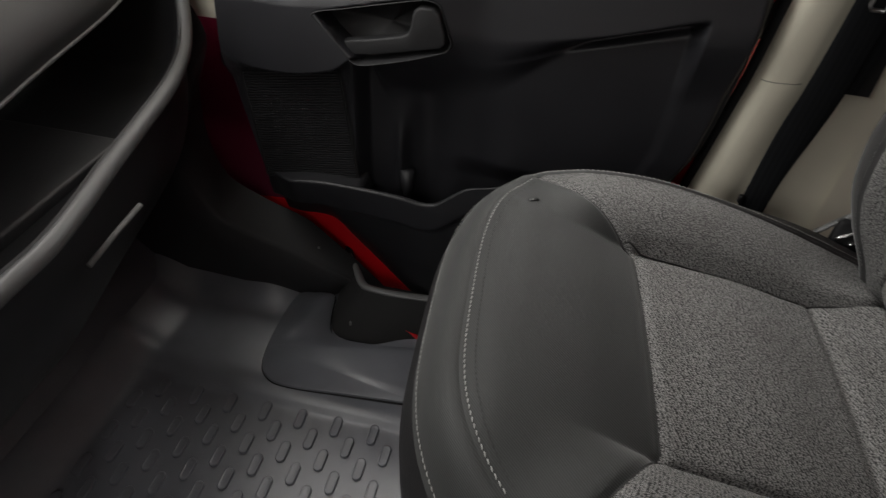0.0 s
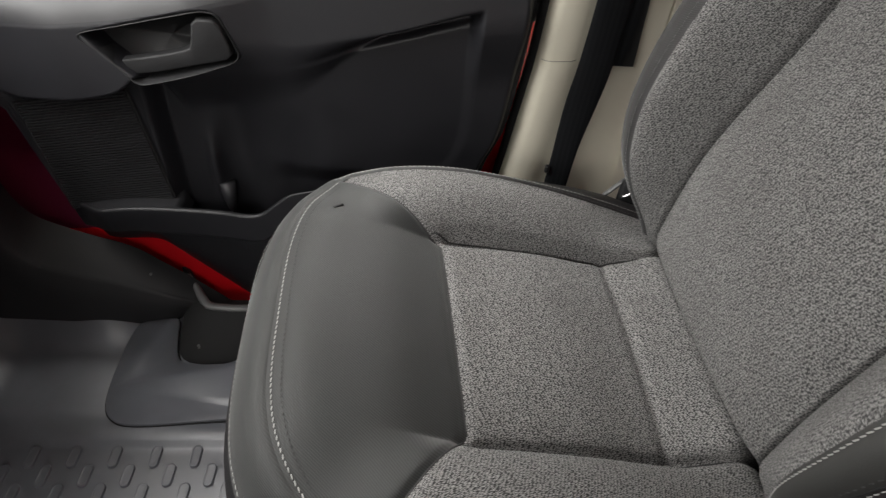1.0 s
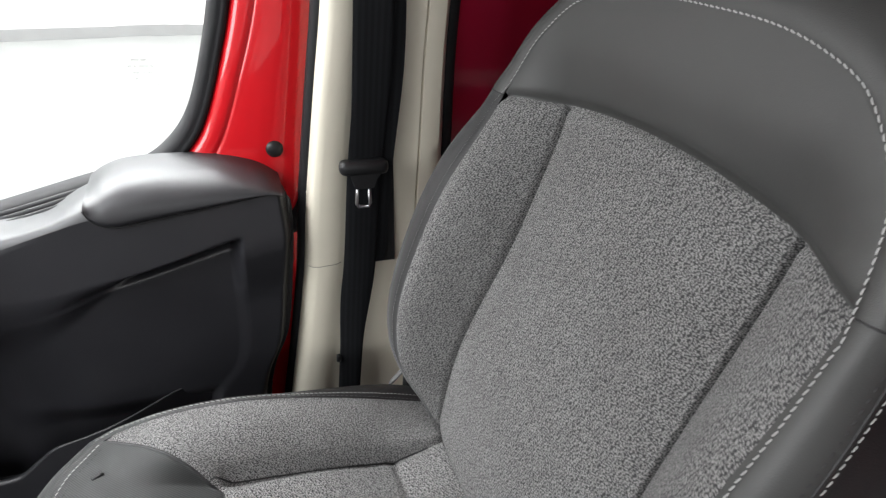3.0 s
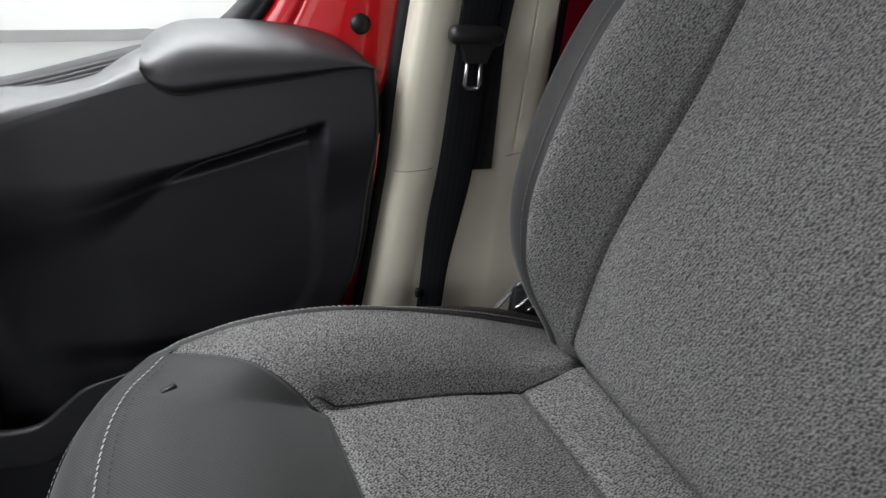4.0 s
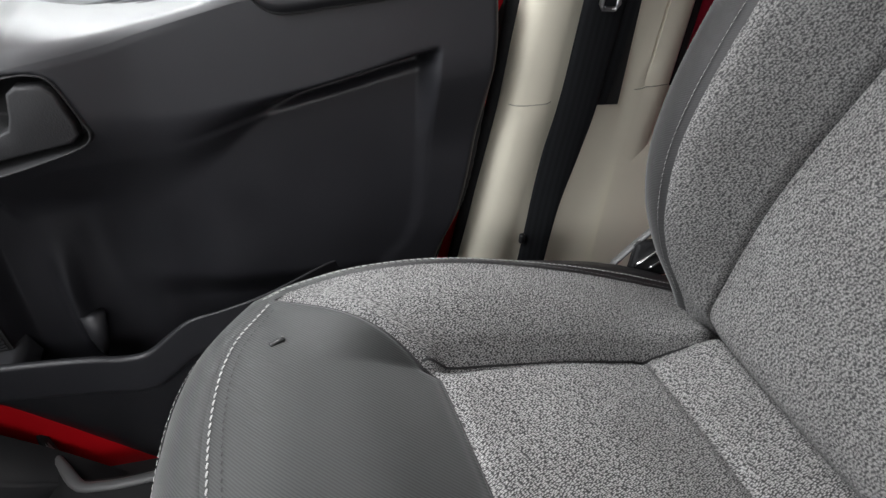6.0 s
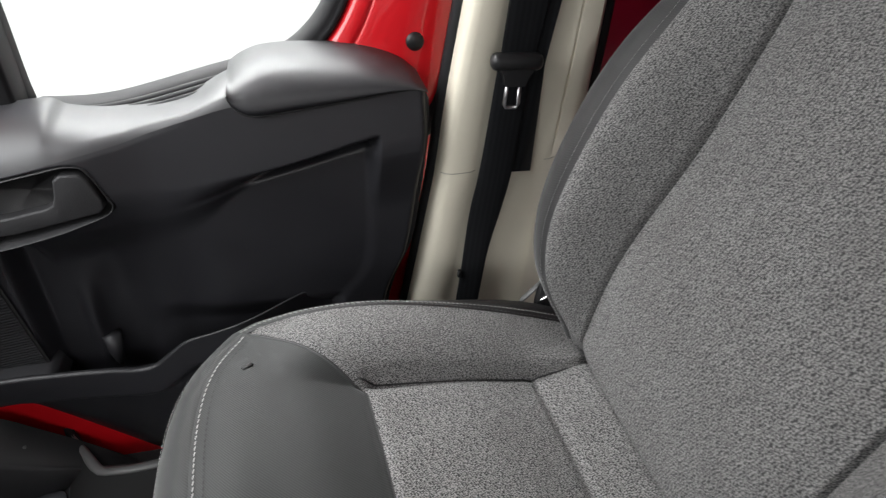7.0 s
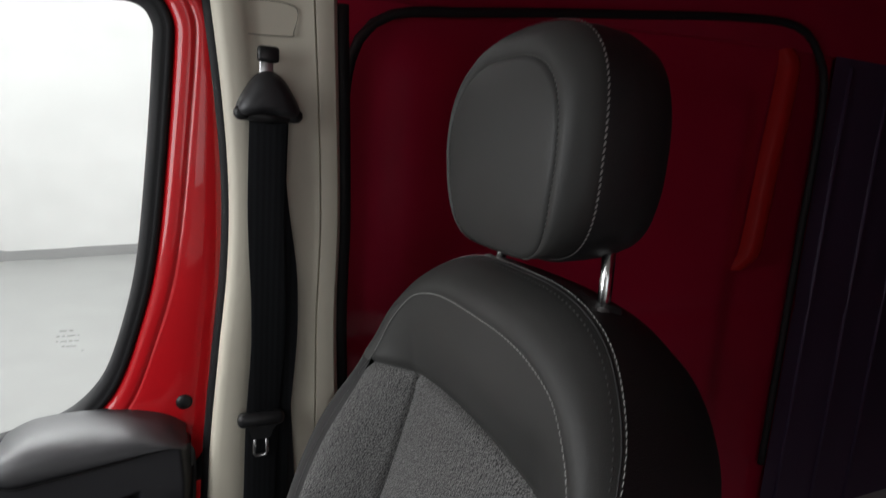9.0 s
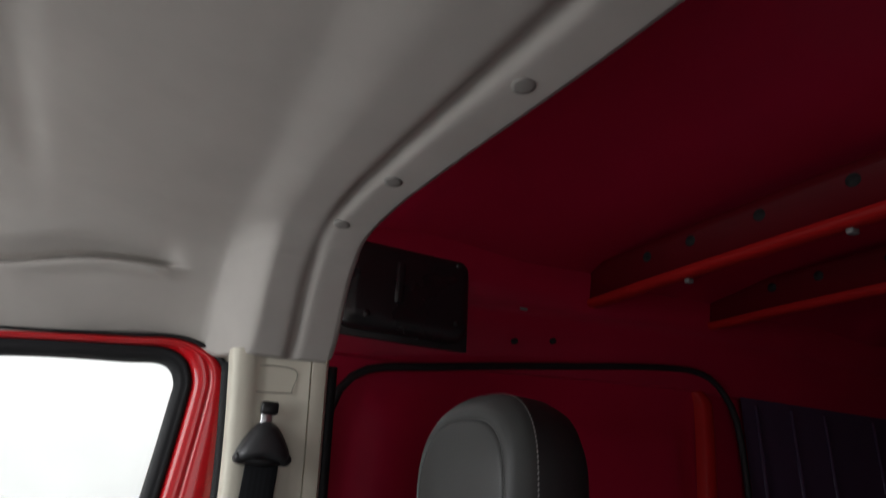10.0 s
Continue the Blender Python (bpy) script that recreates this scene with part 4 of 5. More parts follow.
# release lever: a flat pull that widens into the plate at its pivot
LEVER = [(-0.404, 0.533), (-0.360, 0.543), (-0.324, 0.5515), (-0.314, 0.556), (-0.310, 0.566), (-0.306, 0.586), (-0.299, 0.592), (-0.281, 0.592), (-0.273, 0.586), (-0.264, 0.560), (-0.263, 0.549), (-0.270, 0.542), (-0.310, 0.533), (-0.360, 0.521), (-0.398, 0.514)]
bm_ = bmesh.new()
pts_ = [bm_.verts.new((x, 0.3425 + 0.006 * smooth_step(-0.34, -0.404, x), z)) for x, z in LEVER]
face_ = bm_.faces.new(pts_)
back_ = bmesh.ops.extrude_face_region(bm_, geom=[face_])
bmesh.ops.translate(bm_, verts=[g for g in back_["geom"] if isinstance(g, bmesh.types.BMVert)], vec=(0, 0.014, 0))
bmesh.ops.recalc_face_normals(bm_, faces=bm_.faces[:])
bmesh.ops.bevel(bm_, geom=[e for e in bm_.edges if all(v in pts_ for v in e.verts)], offset=0.0028, segments=3, affect="EDGES", profile=0.5)
sharp(part("door_handle", bm_, M_PLASTIC_DULL, panel, "black door release lever"), 50)

# speaker grille of close horizontal ribs
GR = [(-0.580, 0.455), (-0.420, 0.480), (-0.398, 0.292), (-0.565, 0.268)]
grille = mesh("speaker_grille", [(x, 0.371, z) for x, z in GR], [(0, 1, 2, 3)], M_GAP, panel, "black ribbed speaker grille", False)
verts, faces = [], []
for i in range(44):
    t = (i + 0.5) / 44
    a = (GR[0][0] + (GR[3][0] - GR[0][0]) * t + 0.004, GR[0][1] + (GR[3][1] - GR[0][1]) * t)
    b = (GR[1][0] + (GR[2][0] - GR[1][0]) * t - 0.004, GR[1][1] + (GR[2][1] - GR[1][1]) * t)
    k = len(verts)
    for (x, z) in (a, b):
        verts += [(x, 0.371, z + 0.0013), (x, 0.3685, z + 0.0008), (x, 0.3685, z - 0.0008), (x, 0.371, z - 0.0013)]
    faces += [(k, k + 4, k + 5, k + 1), (k + 1, k + 5, k + 6, k + 2), (k + 2, k + 6, k + 7, k + 3)]
ribs = mesh("grille_rib", verts, faces, M_PLASTIC_PAD, grille, "fine plastic ribs", False)
ribs["kind"] = "stuff"

# door pocket: a wall that stands off the panel, with a rolled lip
LIP = [(-0.575, 0.272), (-0.54, 0.278), (-0.46, 0.290), (-0.385, 0.290), (-0.32, 0.286), (-0.287, 0.281), (-0.264, 0.285), (-0.240, 0.305), (-0.215, 0.326), (-0.178, 0.337), (-0.13, 0.350), (-0.06, 0.362), (-0.02, 0.360), (0.008, 0.366), (0.022, 0.376)]
DOOR_FOOT = [(-0.60, 0.165), (-0.545, 0.153), (-0.476, 0.151), (-0.436, 0.113), (-0.318, -0.012), (-0.26, -0.07), (-0.10, -0.10)]


def pocket_y(x):
    return 0.342 + 0.033 * smooth_step(-0.50, -0.57, x) + 0.052 * smooth_step(-0.16, 0.010, x)


def pocket_point(x, w):
    zl = curve_at(LIP, x)
    if w <= 1:
        zf = curve_at(DOOR_FOOT, x)
        zk = max(zl - 0.062, zf)
        z = zf + (zl - zf) * w
        return (x, pocket_y(x) + 0.022 * smooth_step(zk + 0.012, zk - 0.012, z) + (0.41 - pocket_y(x)) * (1 - w) ** 1.6, z)
    t = (w - 1) * math.pi
    thin = 1 - 0.62 * smooth_step(-0.25, -0.19, x)
    return (x, pocket_y(x) + 0.0048 * thin * (1 - math.cos(t)), zl + 0.0042 * thin * math.sin(t) - (0.10 * max(0, w - 2)))


sheet("door_pocket", pocket_point, lin(-0.565, 0.020, 120), lin(0, 1, 60), M_PLASTIC, panel, "black plastic door pocket wall", True)
sheet("pocket_lip", pocket_point, lin(-0.565, 0.020, 120), lin(1.0, 2.0, 12) + [2.08], M_LEDGE, panel, "dark grey rolled pocket lip", True)
sheet("pocket_floor", lambda x, w: (x, pocket_y(x) + 0.050 + w * (0.403 - pocket_y(x) - 0.050), 0.215 + 0.02 * w), lin(-0.56, 0.0, 30), [0, 0.5, 1], M_PLASTIC, panel)
# flat ledge that closes the pocket under the loudspeaker
sheet("pocket_ledge", lambda x, w: (x, pocket_y(x) + 0.006 + w * (0.392 - pocket_y(x) - 0.006), curve_at(LIP, x) + 0.0025 + 0.004 * w - 0.03 * max(0.0, x + 0.392) / 0.012), lin(-0.563, -0.392, 24) + [-0.388, -0.382], [0, 0.5, 1], M_LEDGE, panel, "dark grey flat pocket ledge", True)
verts, faces = tube([(-0.324, 0.398, 0.309), (-0.324, 0.396, 0.279), (-0.323, 0.394, 0.260), (-0.322, 0.395, 0.248)], [0.013, 0.010, 0.006, 0.002], 12)
mesh("bottle_clip", verts, faces, M_PLASTIC_PAD, panel, "small grey funnel-shaped rib")

# ---- centre pillar trim ----
pillar = thing("wall_east_pillar", "beige plastic centre pillar trim", "pillar trim", (0.2, 0.36, 0.0), kind="structure")
FRONT_X = [(0.0, 0.085), (0.25, 0.105), (0.41, 0.126), (0.52, 0.137), (0.65, 0.144), (0.80, 0.157), (0.92, 0.168), (1.03, 0.170), (1.15, 0.162), (1.31, 0.143)]
REARX = [(0.0, 0.36), (0.40, 0.345), (0.55, 0.338), (0.70, 0.331), (0.85, 0.322), (1.0, 0.320), (1.28, 0.303), (1.34, 0.30)]


def pillar_y(z):
    return 0.376 - 0.080 * max(0.0, z - 0.5) + 0.010 * smooth_step(0.55, 0.40, z)


def pillar_point(k, z):
    f, r = curve_at(FRONT_X, z), curve_at(REARX, z)
    w = r - f
    prof = [(0.0, 0.040), (0.0, 0.022), (0.008, 0.010), (0.03, 0.0035), (0.075, 0.0005), (0.20, 0.0), (0.235, 0.003), (0.30, 0.007), (0.36, 0.006), (0.62, 0.006), (0.735, 0.004), (0.775, 0.003), (0.785, 0.008), (0.795, 0.003), (0.86, 0.002), (0.94, 0.004), (0.98, 0.012), (1.0, 0.03), (1.0, 0.12)]
    q, dy = prof[k]
    if k == 12:
        dy = 0.003 + 0.005 * smooth_step(0.56, 0.62, z)
    swell = 0.004 * smooth_step(0.0, 0.10, q) * smooth_step(0.235, 0.12, q) * smooth_step(0.56, 0.535, z)
    return (f + w * q, pillar_y(z) + dy - swell, z)


ZP = lin(-0.05, 1.287, 90)
trim = mesh("trim_panel", [pillar_point(k, z) for k in range(19) for z in ZP], quads(19, len(ZP)), M_BEIGE, pillar, "beige plastic pillar cover")
sharp(trim, 40)
verts, faces = tube([(curve_at(FRONT_X, z) + 0.001, pillar_y(z) + 0.045, z) for z in lin(-0.05, 1.27, 60)], 0.0105, 8)
mesh("edge_seal", verts, faces, M_RUBBER, pillar, "black rubber edge seal")
# Rear strip is added: it blacks out the red behind the trim's edge
verts, faces = tube([(curve_at(REARX, z) + 0.006, pillar_y(z) + 0.030, z) for z in lin(0.50, 1.28, 40)], 0.011, 8)
mesh("edge_seal", verts, faces, M_RUBBER, pillar, "black rubber edge seal")
sheet("lower_trim", lambda x, z: (x, 0.384 + 0.06 * smooth_step(0.42, 0.52, x), z), lin(0.292, 0.52, 14), lin(-0.05, 0.560, 12), M_BEIGE, pillar, "beige lower pillar cover")
# dark slot behind the belt
slot = [(0.196, 0.545), (0.266, 0.545), (0.262, 0.60), (0.248, 0.80), (0.241, 1.0), (0.238, 1.10), (0.200, 1.12), (0.196, 1.0), (0.198, 0.80)]
ns = len(slot)
mesh("belt_slot", [(x, pillar_y(z) - 0.0005 + d, z) for d in (0.0, 0.004) for x, z in slot], [tuple(range(ns))[::-1], tuple(range(ns, 2 * ns))] + [(i, (i + 1) % ns, ns + (i + 1) % ns, ns + i) for i in range(ns)], M_GAP, pillar, "black belt slot", False)
for q0, q1, zj in ((2, 6, 0.5455), (10, 15, 0.560)):
    verts, faces = tube([pillar_point(k, zj + 0.001 * (k - q0)) for k in range(q0, q1 + 1)], 0.0005, 5)
    mesh("joint_line", verts, faces, M_SEAM, pillar)
hook = resample([(0.183, 1.262), (0.183, 1.232), (0.188, 1.226), (0.240, 1.228), (0.245, 1.234), (0.245, 1.264)], 36)
verts, faces = tube([(x, pillar_y(z) + 0.004, z) for x, z in hook], 0.0006, 6)
mesh("cap_groove", verts, faces, M_SEAM, pillar)

# ---- seat belt ----
belt = thing("seat_belt", "black seat belt hanging from the beige pillar", "seat belt", (0.21, 0.31, 1.14))


def belt_y(z):
    return pillar_y(z) - 0.010 - 0.004 * bell(z - 0.9, 0.3)


BX = [(0.30, 0.197), (0.44, 0.203), (0.56, 0.210), (0.70, 0.213), (0.84, 0.220), (1.0, 0.214), (1.14, 0.215)]
verts = []
for z in lin(0.30, 1.135, 80):
    c = curve_at(BX, z)
    hw = 0.0235 - 0.006 * smooth_step(0.52, 0.38, z)
    for q, d in ((-1, 0.0), (-0.85, -0.0012), (-0.3, -0.0016), (0.3, -0.0012), (0.85, -0.0014), (1, 0.0), (1, 0.0012), (-1, 0.0012)):
        verts.append((c + q * hw, belt_y(z) + d + 0.003 * math.sin(z * 9 + q), z))
mesh("webbing", verts, [f for f in quads(80, 8)], M_BELT, belt, "black woven webbing")
# slimmer second run behind it
verts = []
for z in lin(0.548, 1.13, 50):
    c = curve_at(BX, z) + 0.017 * smooth_step(1.1, 0.9, z)
    for q in (-1, 1):
        verts.append((c + q * 0.022, belt_y(z) + 0.006, z))
mesh("webbing", verts, quads(50, 2), M_BELT, belt)
# upper anchor
verts, faces = [], []
for k, (sc, dy) in enumerate(((1.0, 0.010), (1.0, 0.0), (0.93, -0.010), (0.75, -0.018), (0.45, -0.022))):
    for x, z in resample([(-0.046, -0.012), (-0.040, 0.004), (-0.022, 0.028), (-0.008, 0.036), (0.008, 0.036), (0.024, 0.026), (0.042, 0.002), (0.046, -0.012), (0.036, -0.020), (0.0, -0.016), (-0.036, -0.020)], 44):
        verts.append((0.214 + x * 0.84 * sc, pillar_y(1.14) - 0.012 + dy, 1.146 + z * sc))
for i in range(4):
    for j in range(44):
        a, b = i * 44 + j, i * 44 + (j + 1) % 44
        faces.append((a, b, b + 44, a + 44))
faces.append(tuple(range(4 * 44, 5 * 44)))
mesh("d_ring", verts, faces, M_PLASTIC_PAD, belt, "black plastic belt guide")
verts, faces = tube([(0.177, pillar_y(1.13) - 0.012, 1.130), (0.214, pillar_y(1.13) - 0.016, 1.127), (0.251, pillar_y(1.13) - 0.012, 1.130)], 0.0075, 10)
mesh("guide_bar", verts, faces, M_PLUG, belt)
for xe in (0.182, 0.246):
    verts, faces = tube([(xe, pillar_y(1.13) - 0.002, 1.131), (xe, pillar_y(1.13) - 0.020, 1.131), (xe, pillar_y(1.13) - 0.023, 1.131)], [0.0092, 0.0092, 0.005], 14)
    mesh("guide_ear", verts, faces, M_PLUG, belt)
part("anchor_strap", rbox(0.203, 0.220, pillar_y(1.19) - 0.008, pillar_y(1.19) - 0.003, 1.165, 1.208, 0.002), M_STEEL, belt, "steel anchor strap")
part("anchor_bolt", rbox(0.200, 0.226, pillar_y(1.20) - 0.016, pillar_y(1.20) - 0.004, 1.193, 1.212, 0.004), M_PLUG, belt, "black bolt cap")
# tongue
tz = 0.705
tongue = part("tongue", rbox(0.178, 0.242, belt_y(tz) - 0.016, belt_y(tz) + 0.004, tz - 0.006, tz + 0.014, 0.008, 3), M_PLUG, belt, "black plastic tongue grip")
grip = [(0.186, 0.004), (0.238, 0.004), (0.226, -0.012), (0.222, -0.024), (0.198, -0.024), (0.194, -0.012)]
mesh("grip_foot", [(x, belt_y(tz) + d, tz + z) for d in (-0.013, 0.001) for x, z in grip], [tuple(range(6)), tuple(range(6, 12))[::-1]] + [(i, (i + 1) % 6, 6 + (i + 1) % 6, 6 + i) for i in range(6)], M_PLUG, tongue, "", False)
verts, faces = tube([(0.202, belt_y(tz) - 0.006, 0.692), (0.2005, belt_y(tz) - 0.008, 0.658), (0.203, belt_y(tz) - 0.008, 0.654), (0.216, belt_y(tz) - 0.008, 0.654), (0.2185, belt_y(tz) - 0.008, 0.658), (0.217, belt_y(tz) - 0.006, 0.692)], 0.0024, 8)
mesh("tongue_plate", verts, faces, M_STEEL, tongue, "bare steel tongue plate")
part("belt_stop", rbox(0.1765, 0.1835, belt_y(0.4) - 0.004, belt_y(0.4) + 0.003, 0.364, 0.377, 0.002), M_PLUG, belt)

# ---- headliner and rear hoop ----
PROF = [(0.412, 1.312), (0.404, 1.322), (0.392, 1.340), (0.372, 1.380), (0.350, 1.412), (0.315, 1.440), (0.26, 1.458), (0.18, 1.468), (0.05, 1.475), (-0.15, 1.480), (-0.45, 1.482), (-0.80, 1.480), (-1.10, 1.470), (-1.28, 1.44), (-1.36, 1.36), (-1.40, 1.28)]
fine = spline(PROF, 800)
PR = [p for i, p in enumerate(fine) if i % 10 == 0 or (p[0] > 0.30 and 1.37 < p[1] < 1.44)] + [fine[-1]]
NPR = len(PR)
SLOT_Z = [(-0.40, 1.345), (-0.18, 1.376), (-0.08, 1.401), (-0.015, 1.407), (0.05, 1.407)]


def liner_point(x, i):
    y, z = PR[i]
    low = curve_at([(-0.75, 1.22), (-0.30, 1.266), (-0.10, 1.292), (0.05, 1.312), (0.10, 1.303), (0.138, 1.284), (0.29, 1.283)], x) - 1.312
    z += low * smooth_step(1.40, 1.312, z) * (y > 0)
    hoop = smooth_step(0.105, 0.175, x)
    drop = 0.010 * hoop
    groove = 0.010 * bell(x - 0.232, 0.008)
    side = max(0.0, min(1.0, (y - 0.10) / 0.26)) * smooth_step(1.27, 1.36, z) + 0.55 * (1 - smooth_step(1.27, 1.36, z))
    yy = y - 0.105 * hoop * max(0.0, min(1.0, (y - 0.0) / 0.34)) + groove * max(0, min(1, (y - 0.2) / 0.15))
    zz = z - drop * smooth_step(0.33, 0.12, y) + groove * smooth_step(0.33, 0.12, y)
    back = 0.045 * smooth_step(0.17, -0.45, y) * smooth_step(0.10, 0.28, x)
    # grab recess above the door: a narrow slot under a soft hollow
    zs = curve_at(SLOT_Z, x)
    inside = smooth_step(0.047, 0.036, x) * (y > 0.28)
    rec = inside * (0.9 * bell(z - zs, 0.0035) + 0.75 * smooth_step(zs - 0.002, zs + 0.002, z) * smooth_step(zs + 0.035, zs, z)) - 0.22 * bell(z - zs + 0.012, 0.010) * inside
    crease = 0.004 * bell(x + 0.13 + 0.05 * (y + 0.2), 0.010) * smooth_step(0.3, 0.15, y)
    return (x + back, yy + 0.030 * rec, zz + 0.004 * rec + crease)


XL = lin(-0.75, 0.10, 60) + lin(0.11, 0.29, 40)
liner = sheet("headliner", liner_point, XL, list(range(NPR)), M_LINER, None, "", True)
tagged(liner, "grey-beige felt headliner with a rounded rear hoop", "headliner", kind="structure")
lip = mesh("trim", [tuple(Vector(liner_point(0.29, i)) + Vector((dx, 0, dz))) for i in range(NPR) for dx, dz in ((0, 0), (0.006, 0.002), (0.010, 0.012), (0.010, 0.05))], quads(NPR, 4), M_LINER)
tagged(lip, "grey-beige headliner rear edge", "trim", kind="structure")
under = mesh("trim", [(liner_point(x, 0)[0], liner_point(x, 0)[1] + d, liner_point(x, 0)[2] + dz) for x in XL for d, dz in ((0.0, 0.0), (0.004, -0.003), (0.012, -0.003), (0.16, 0.004))], quads(len(XL), 4), M_LINER)
tagged(under, "grey-beige lower edge of the headliner", "trim", kind="structure")
for y, x in ((-0.222, 0.262), (0.003, 0.256), (0.232, 0.247)):
    k = min(range(NPR), key=lambda i: abs(PR[i][0] - y))
    p, q = Vector(liner_point(x, k)), Vector(liner_point(x, k + 1))
    out = Vector((0, -(q - p).z, (q - p).y)).normalized()
    out = out if out.z < 0 else -out
    verts, faces = tube([p - out * 0.003, p + out * 0.0008, p + out * 0.0014], [0.0125, 0.0120, 0.008], 18)
    clip = mesh("liner_clip", verts, faces, M_LINER_CLIP)
    tagged(clip, "grey round push clip in the headliner edge", "clip", "headliner clips")

# ---- cargo space behind ----
side = thing("wall_cargo_side", "red painted cargo side with sliding door, shade painted in", "van side", (0.9, 0.52, 0.0), kind="structure")


def side_point(x, z):
    y = 0.535 - 0.02 * smooth_step(1.28, 1.50, z) - 0.012 * smooth_step(0.42, 0.50, x) * smooth_step(1.36, 1.30, x) * smooth_step(1.29, 1.22, z)
    y += 0.004 * bell(z - 0.75, 0.02) + 0.05 * bell(z - 1.40, 0.035) * smooth_step(0.36, 0.5, x) * 0
    return (x, y, z)


sheet("side_panel", side_point, lin(0.30, 3.2, 120), lin(0.0, 1.55, 90), M_RED_SHADED, side, "red painted side panel in painted shade")
verts, faces = tube(spline([(0.345, 0.512, 0.30), (0.350, 0.512, 0.9), (0.360, 0.512, 1.18), (0.380, 0.512, 1.265), (0.43, 0.512, 1.310), (0.55, 0.508, 1.330), (0.9, 0.508, 1.375), (1.33, 0.508, 1.42), (1.45, 0.508, 1.40), (1.53, 0.510, 1.30), (1.54, 0.512, 0.9), (1.54, 0.512, 0.3)], 90), 0.009, 8)
mesh("door_seal", verts, faces, M_RUBBER, side, "black sliding door seal")
# upright red rib that catches the light
rib_rows = spline([(0.845, -0.050, 0.024), (0.868, -0.038, 0.010), (0.890, -0.030, 0.0), (1.10, -0.012, 0.0), (1.31, 0.006, 0.0), (1.345, 0.006, 0.004), (1.385, -0.012, 0.024)], 40)
mesh("upright_rib", [(1.405 + dx + ox, min(0.531, oy + dy), z) for z, dx, dy in rib_rows for ox, oy in ((-0.024, 0.531), (-0.020, 0.508), (-0.016, 0.500), (0.008, 0.4965), (0.014, 0.499), (0.017, 0.508), (0.019, 0.531))], quads(40, 7), M_RED_DULL, side, "red painted upright rib")
sheet("shaded_side_panel", lambda x, z: (x, 0.512 - 0.004 * bell(z - 0.75, 0.03), z), lin(1.56, 3.19, 40), lin(0.10, 1.44, 30), M_SIDE_SHADED, side, "ribbed cargo side, deep shade painted in")
for x in (1.62, 1.78, 1.94, 2.2, 2.5):
    verts, faces = tube([(x, 0.5095, 0.1), (x, 0.5095, 1.35)], 0.005, 6)
    mesh("upright_rib", verts, faces, M_SIDE_SHADED, side)
cover = thing("motor_cover", "black plastic cover on the red cant rail", "cover", (0.49, 0.49, 1.47))
part("shell", rbox(0.345, 0.640, 0.452, 0.53, 1.385, 1.575, 0.034, 5), M_PLASTIC_PAD_DARK, cover)
part("raised_rib", rbox(0.455, 0.475, 0.446, 0.462, 1.44, 1.53, 0.006, 3), M_PLASTIC_PAD_DARK, cover)
part("flange", rbox(0.335, 0.655, 0.500, 0.508, 1.372, 1.59, 0.003, 1), M_PLASTIC_DULL, cover)
for x, z in ((0.40, 1.41), (0.60, 1.42), (0.60, 1.55)):
    verts, faces = tube([(x, 0.470, z), (x, 0.450, z), (x, 0.449, z)], [0.008, 0.007, 0.003], 10)
    mesh("screw", verts, faces, M_PLUG, cover)
for x, z in ((0.783, 1.418), (0.894, 1.434)):
    verts, faces = tube([(x, 0.500, z), (x, 0.53, z)], 0.007, 12)
    mesh("panel_hole", verts, faces, M_GAP, side)
for x, y, z, sx in ((0.801, 0.500, 1.501, 0.022), (1.374, 0.500, 1.565, 0.022), (1.0, 0.187, 1.526, 0.016), (1.0, -0.137, 1.526, 0.020)):
    c = part("wiring_clip", rbox(x - sx / 2, x + sx / 2, y - 0.008, y + 0.004, z - 0.008, z + 0.008, 0.002), M_RIM)
    tagged(c, "small pale wiring clip on the red body", "clip", "wiring clips")
roof = sheet("ceiling_cargo", lambda x, y: (x, y, 1.64 - 0.05 * ((y + 0.47) / 1.0) ** 4 + 0.006 * math.sin(x * 14)), lin(0.22, 3.2, 90), lin(-1.5, 0.56, 30), M_RED_SHADED, None, "", True)
tagged(roof, "red painted bare metal roof in painted shade", "roof", kind="structure")
bow = thing("roof_bow", "red steel roof bow across the cargo space", "roof bow", (0.99, 0.45, 1.56), group="roof bows")
web_prof = [(-0.034, 0.090), (-0.014, 0.081), (-0.012, 0.004), (0.012, 0.004), (0.014, 0.081), (0.034, 0.090)]
lip_prof = [(-0.019, 0.016), (-0.020, 0.010), (-0.0185, 0.004), (-0.015, 0.000), (-0.009, -0.002), (0.012, -0.002), (0.018, 0.001), (0.020, 0.007)]
rows = spline([(0.548, 1.480), (0.546, 1.503), (0.536, 1.523), (0.515, 1.534), (0.47, 1.527), (0.3, 1.529), (0.0, 1.529), (-0.5, 1.527), (-1.45, 1.525)], 80)
mesh("web", [(0.99 + dx, y, z + dz) for y, z in rows for dx, dz in web_prof], quads(80, 6), M_RED_WEB_SHADED, bow, "red painted web, shade painted in")
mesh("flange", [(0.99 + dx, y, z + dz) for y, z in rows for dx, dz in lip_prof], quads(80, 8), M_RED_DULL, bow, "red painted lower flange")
for y in (0.27, 0.152, -0.003, -0.167, -0.33):
    verts, faces = tube([(0.990, y, 1.597), (0.9755, y, 1.597)], 0.012, 14)
    mesh("bow_hole", verts, faces, M_GAP, bow)
copy_thing(bow, Matrix.Translation((1.42, 0.45, 1.57)))
cant = thing("cant_rail", "red painted cant rail above the sliding door, shade painted in", "body rail", (0.9, 0.5, 1.5))
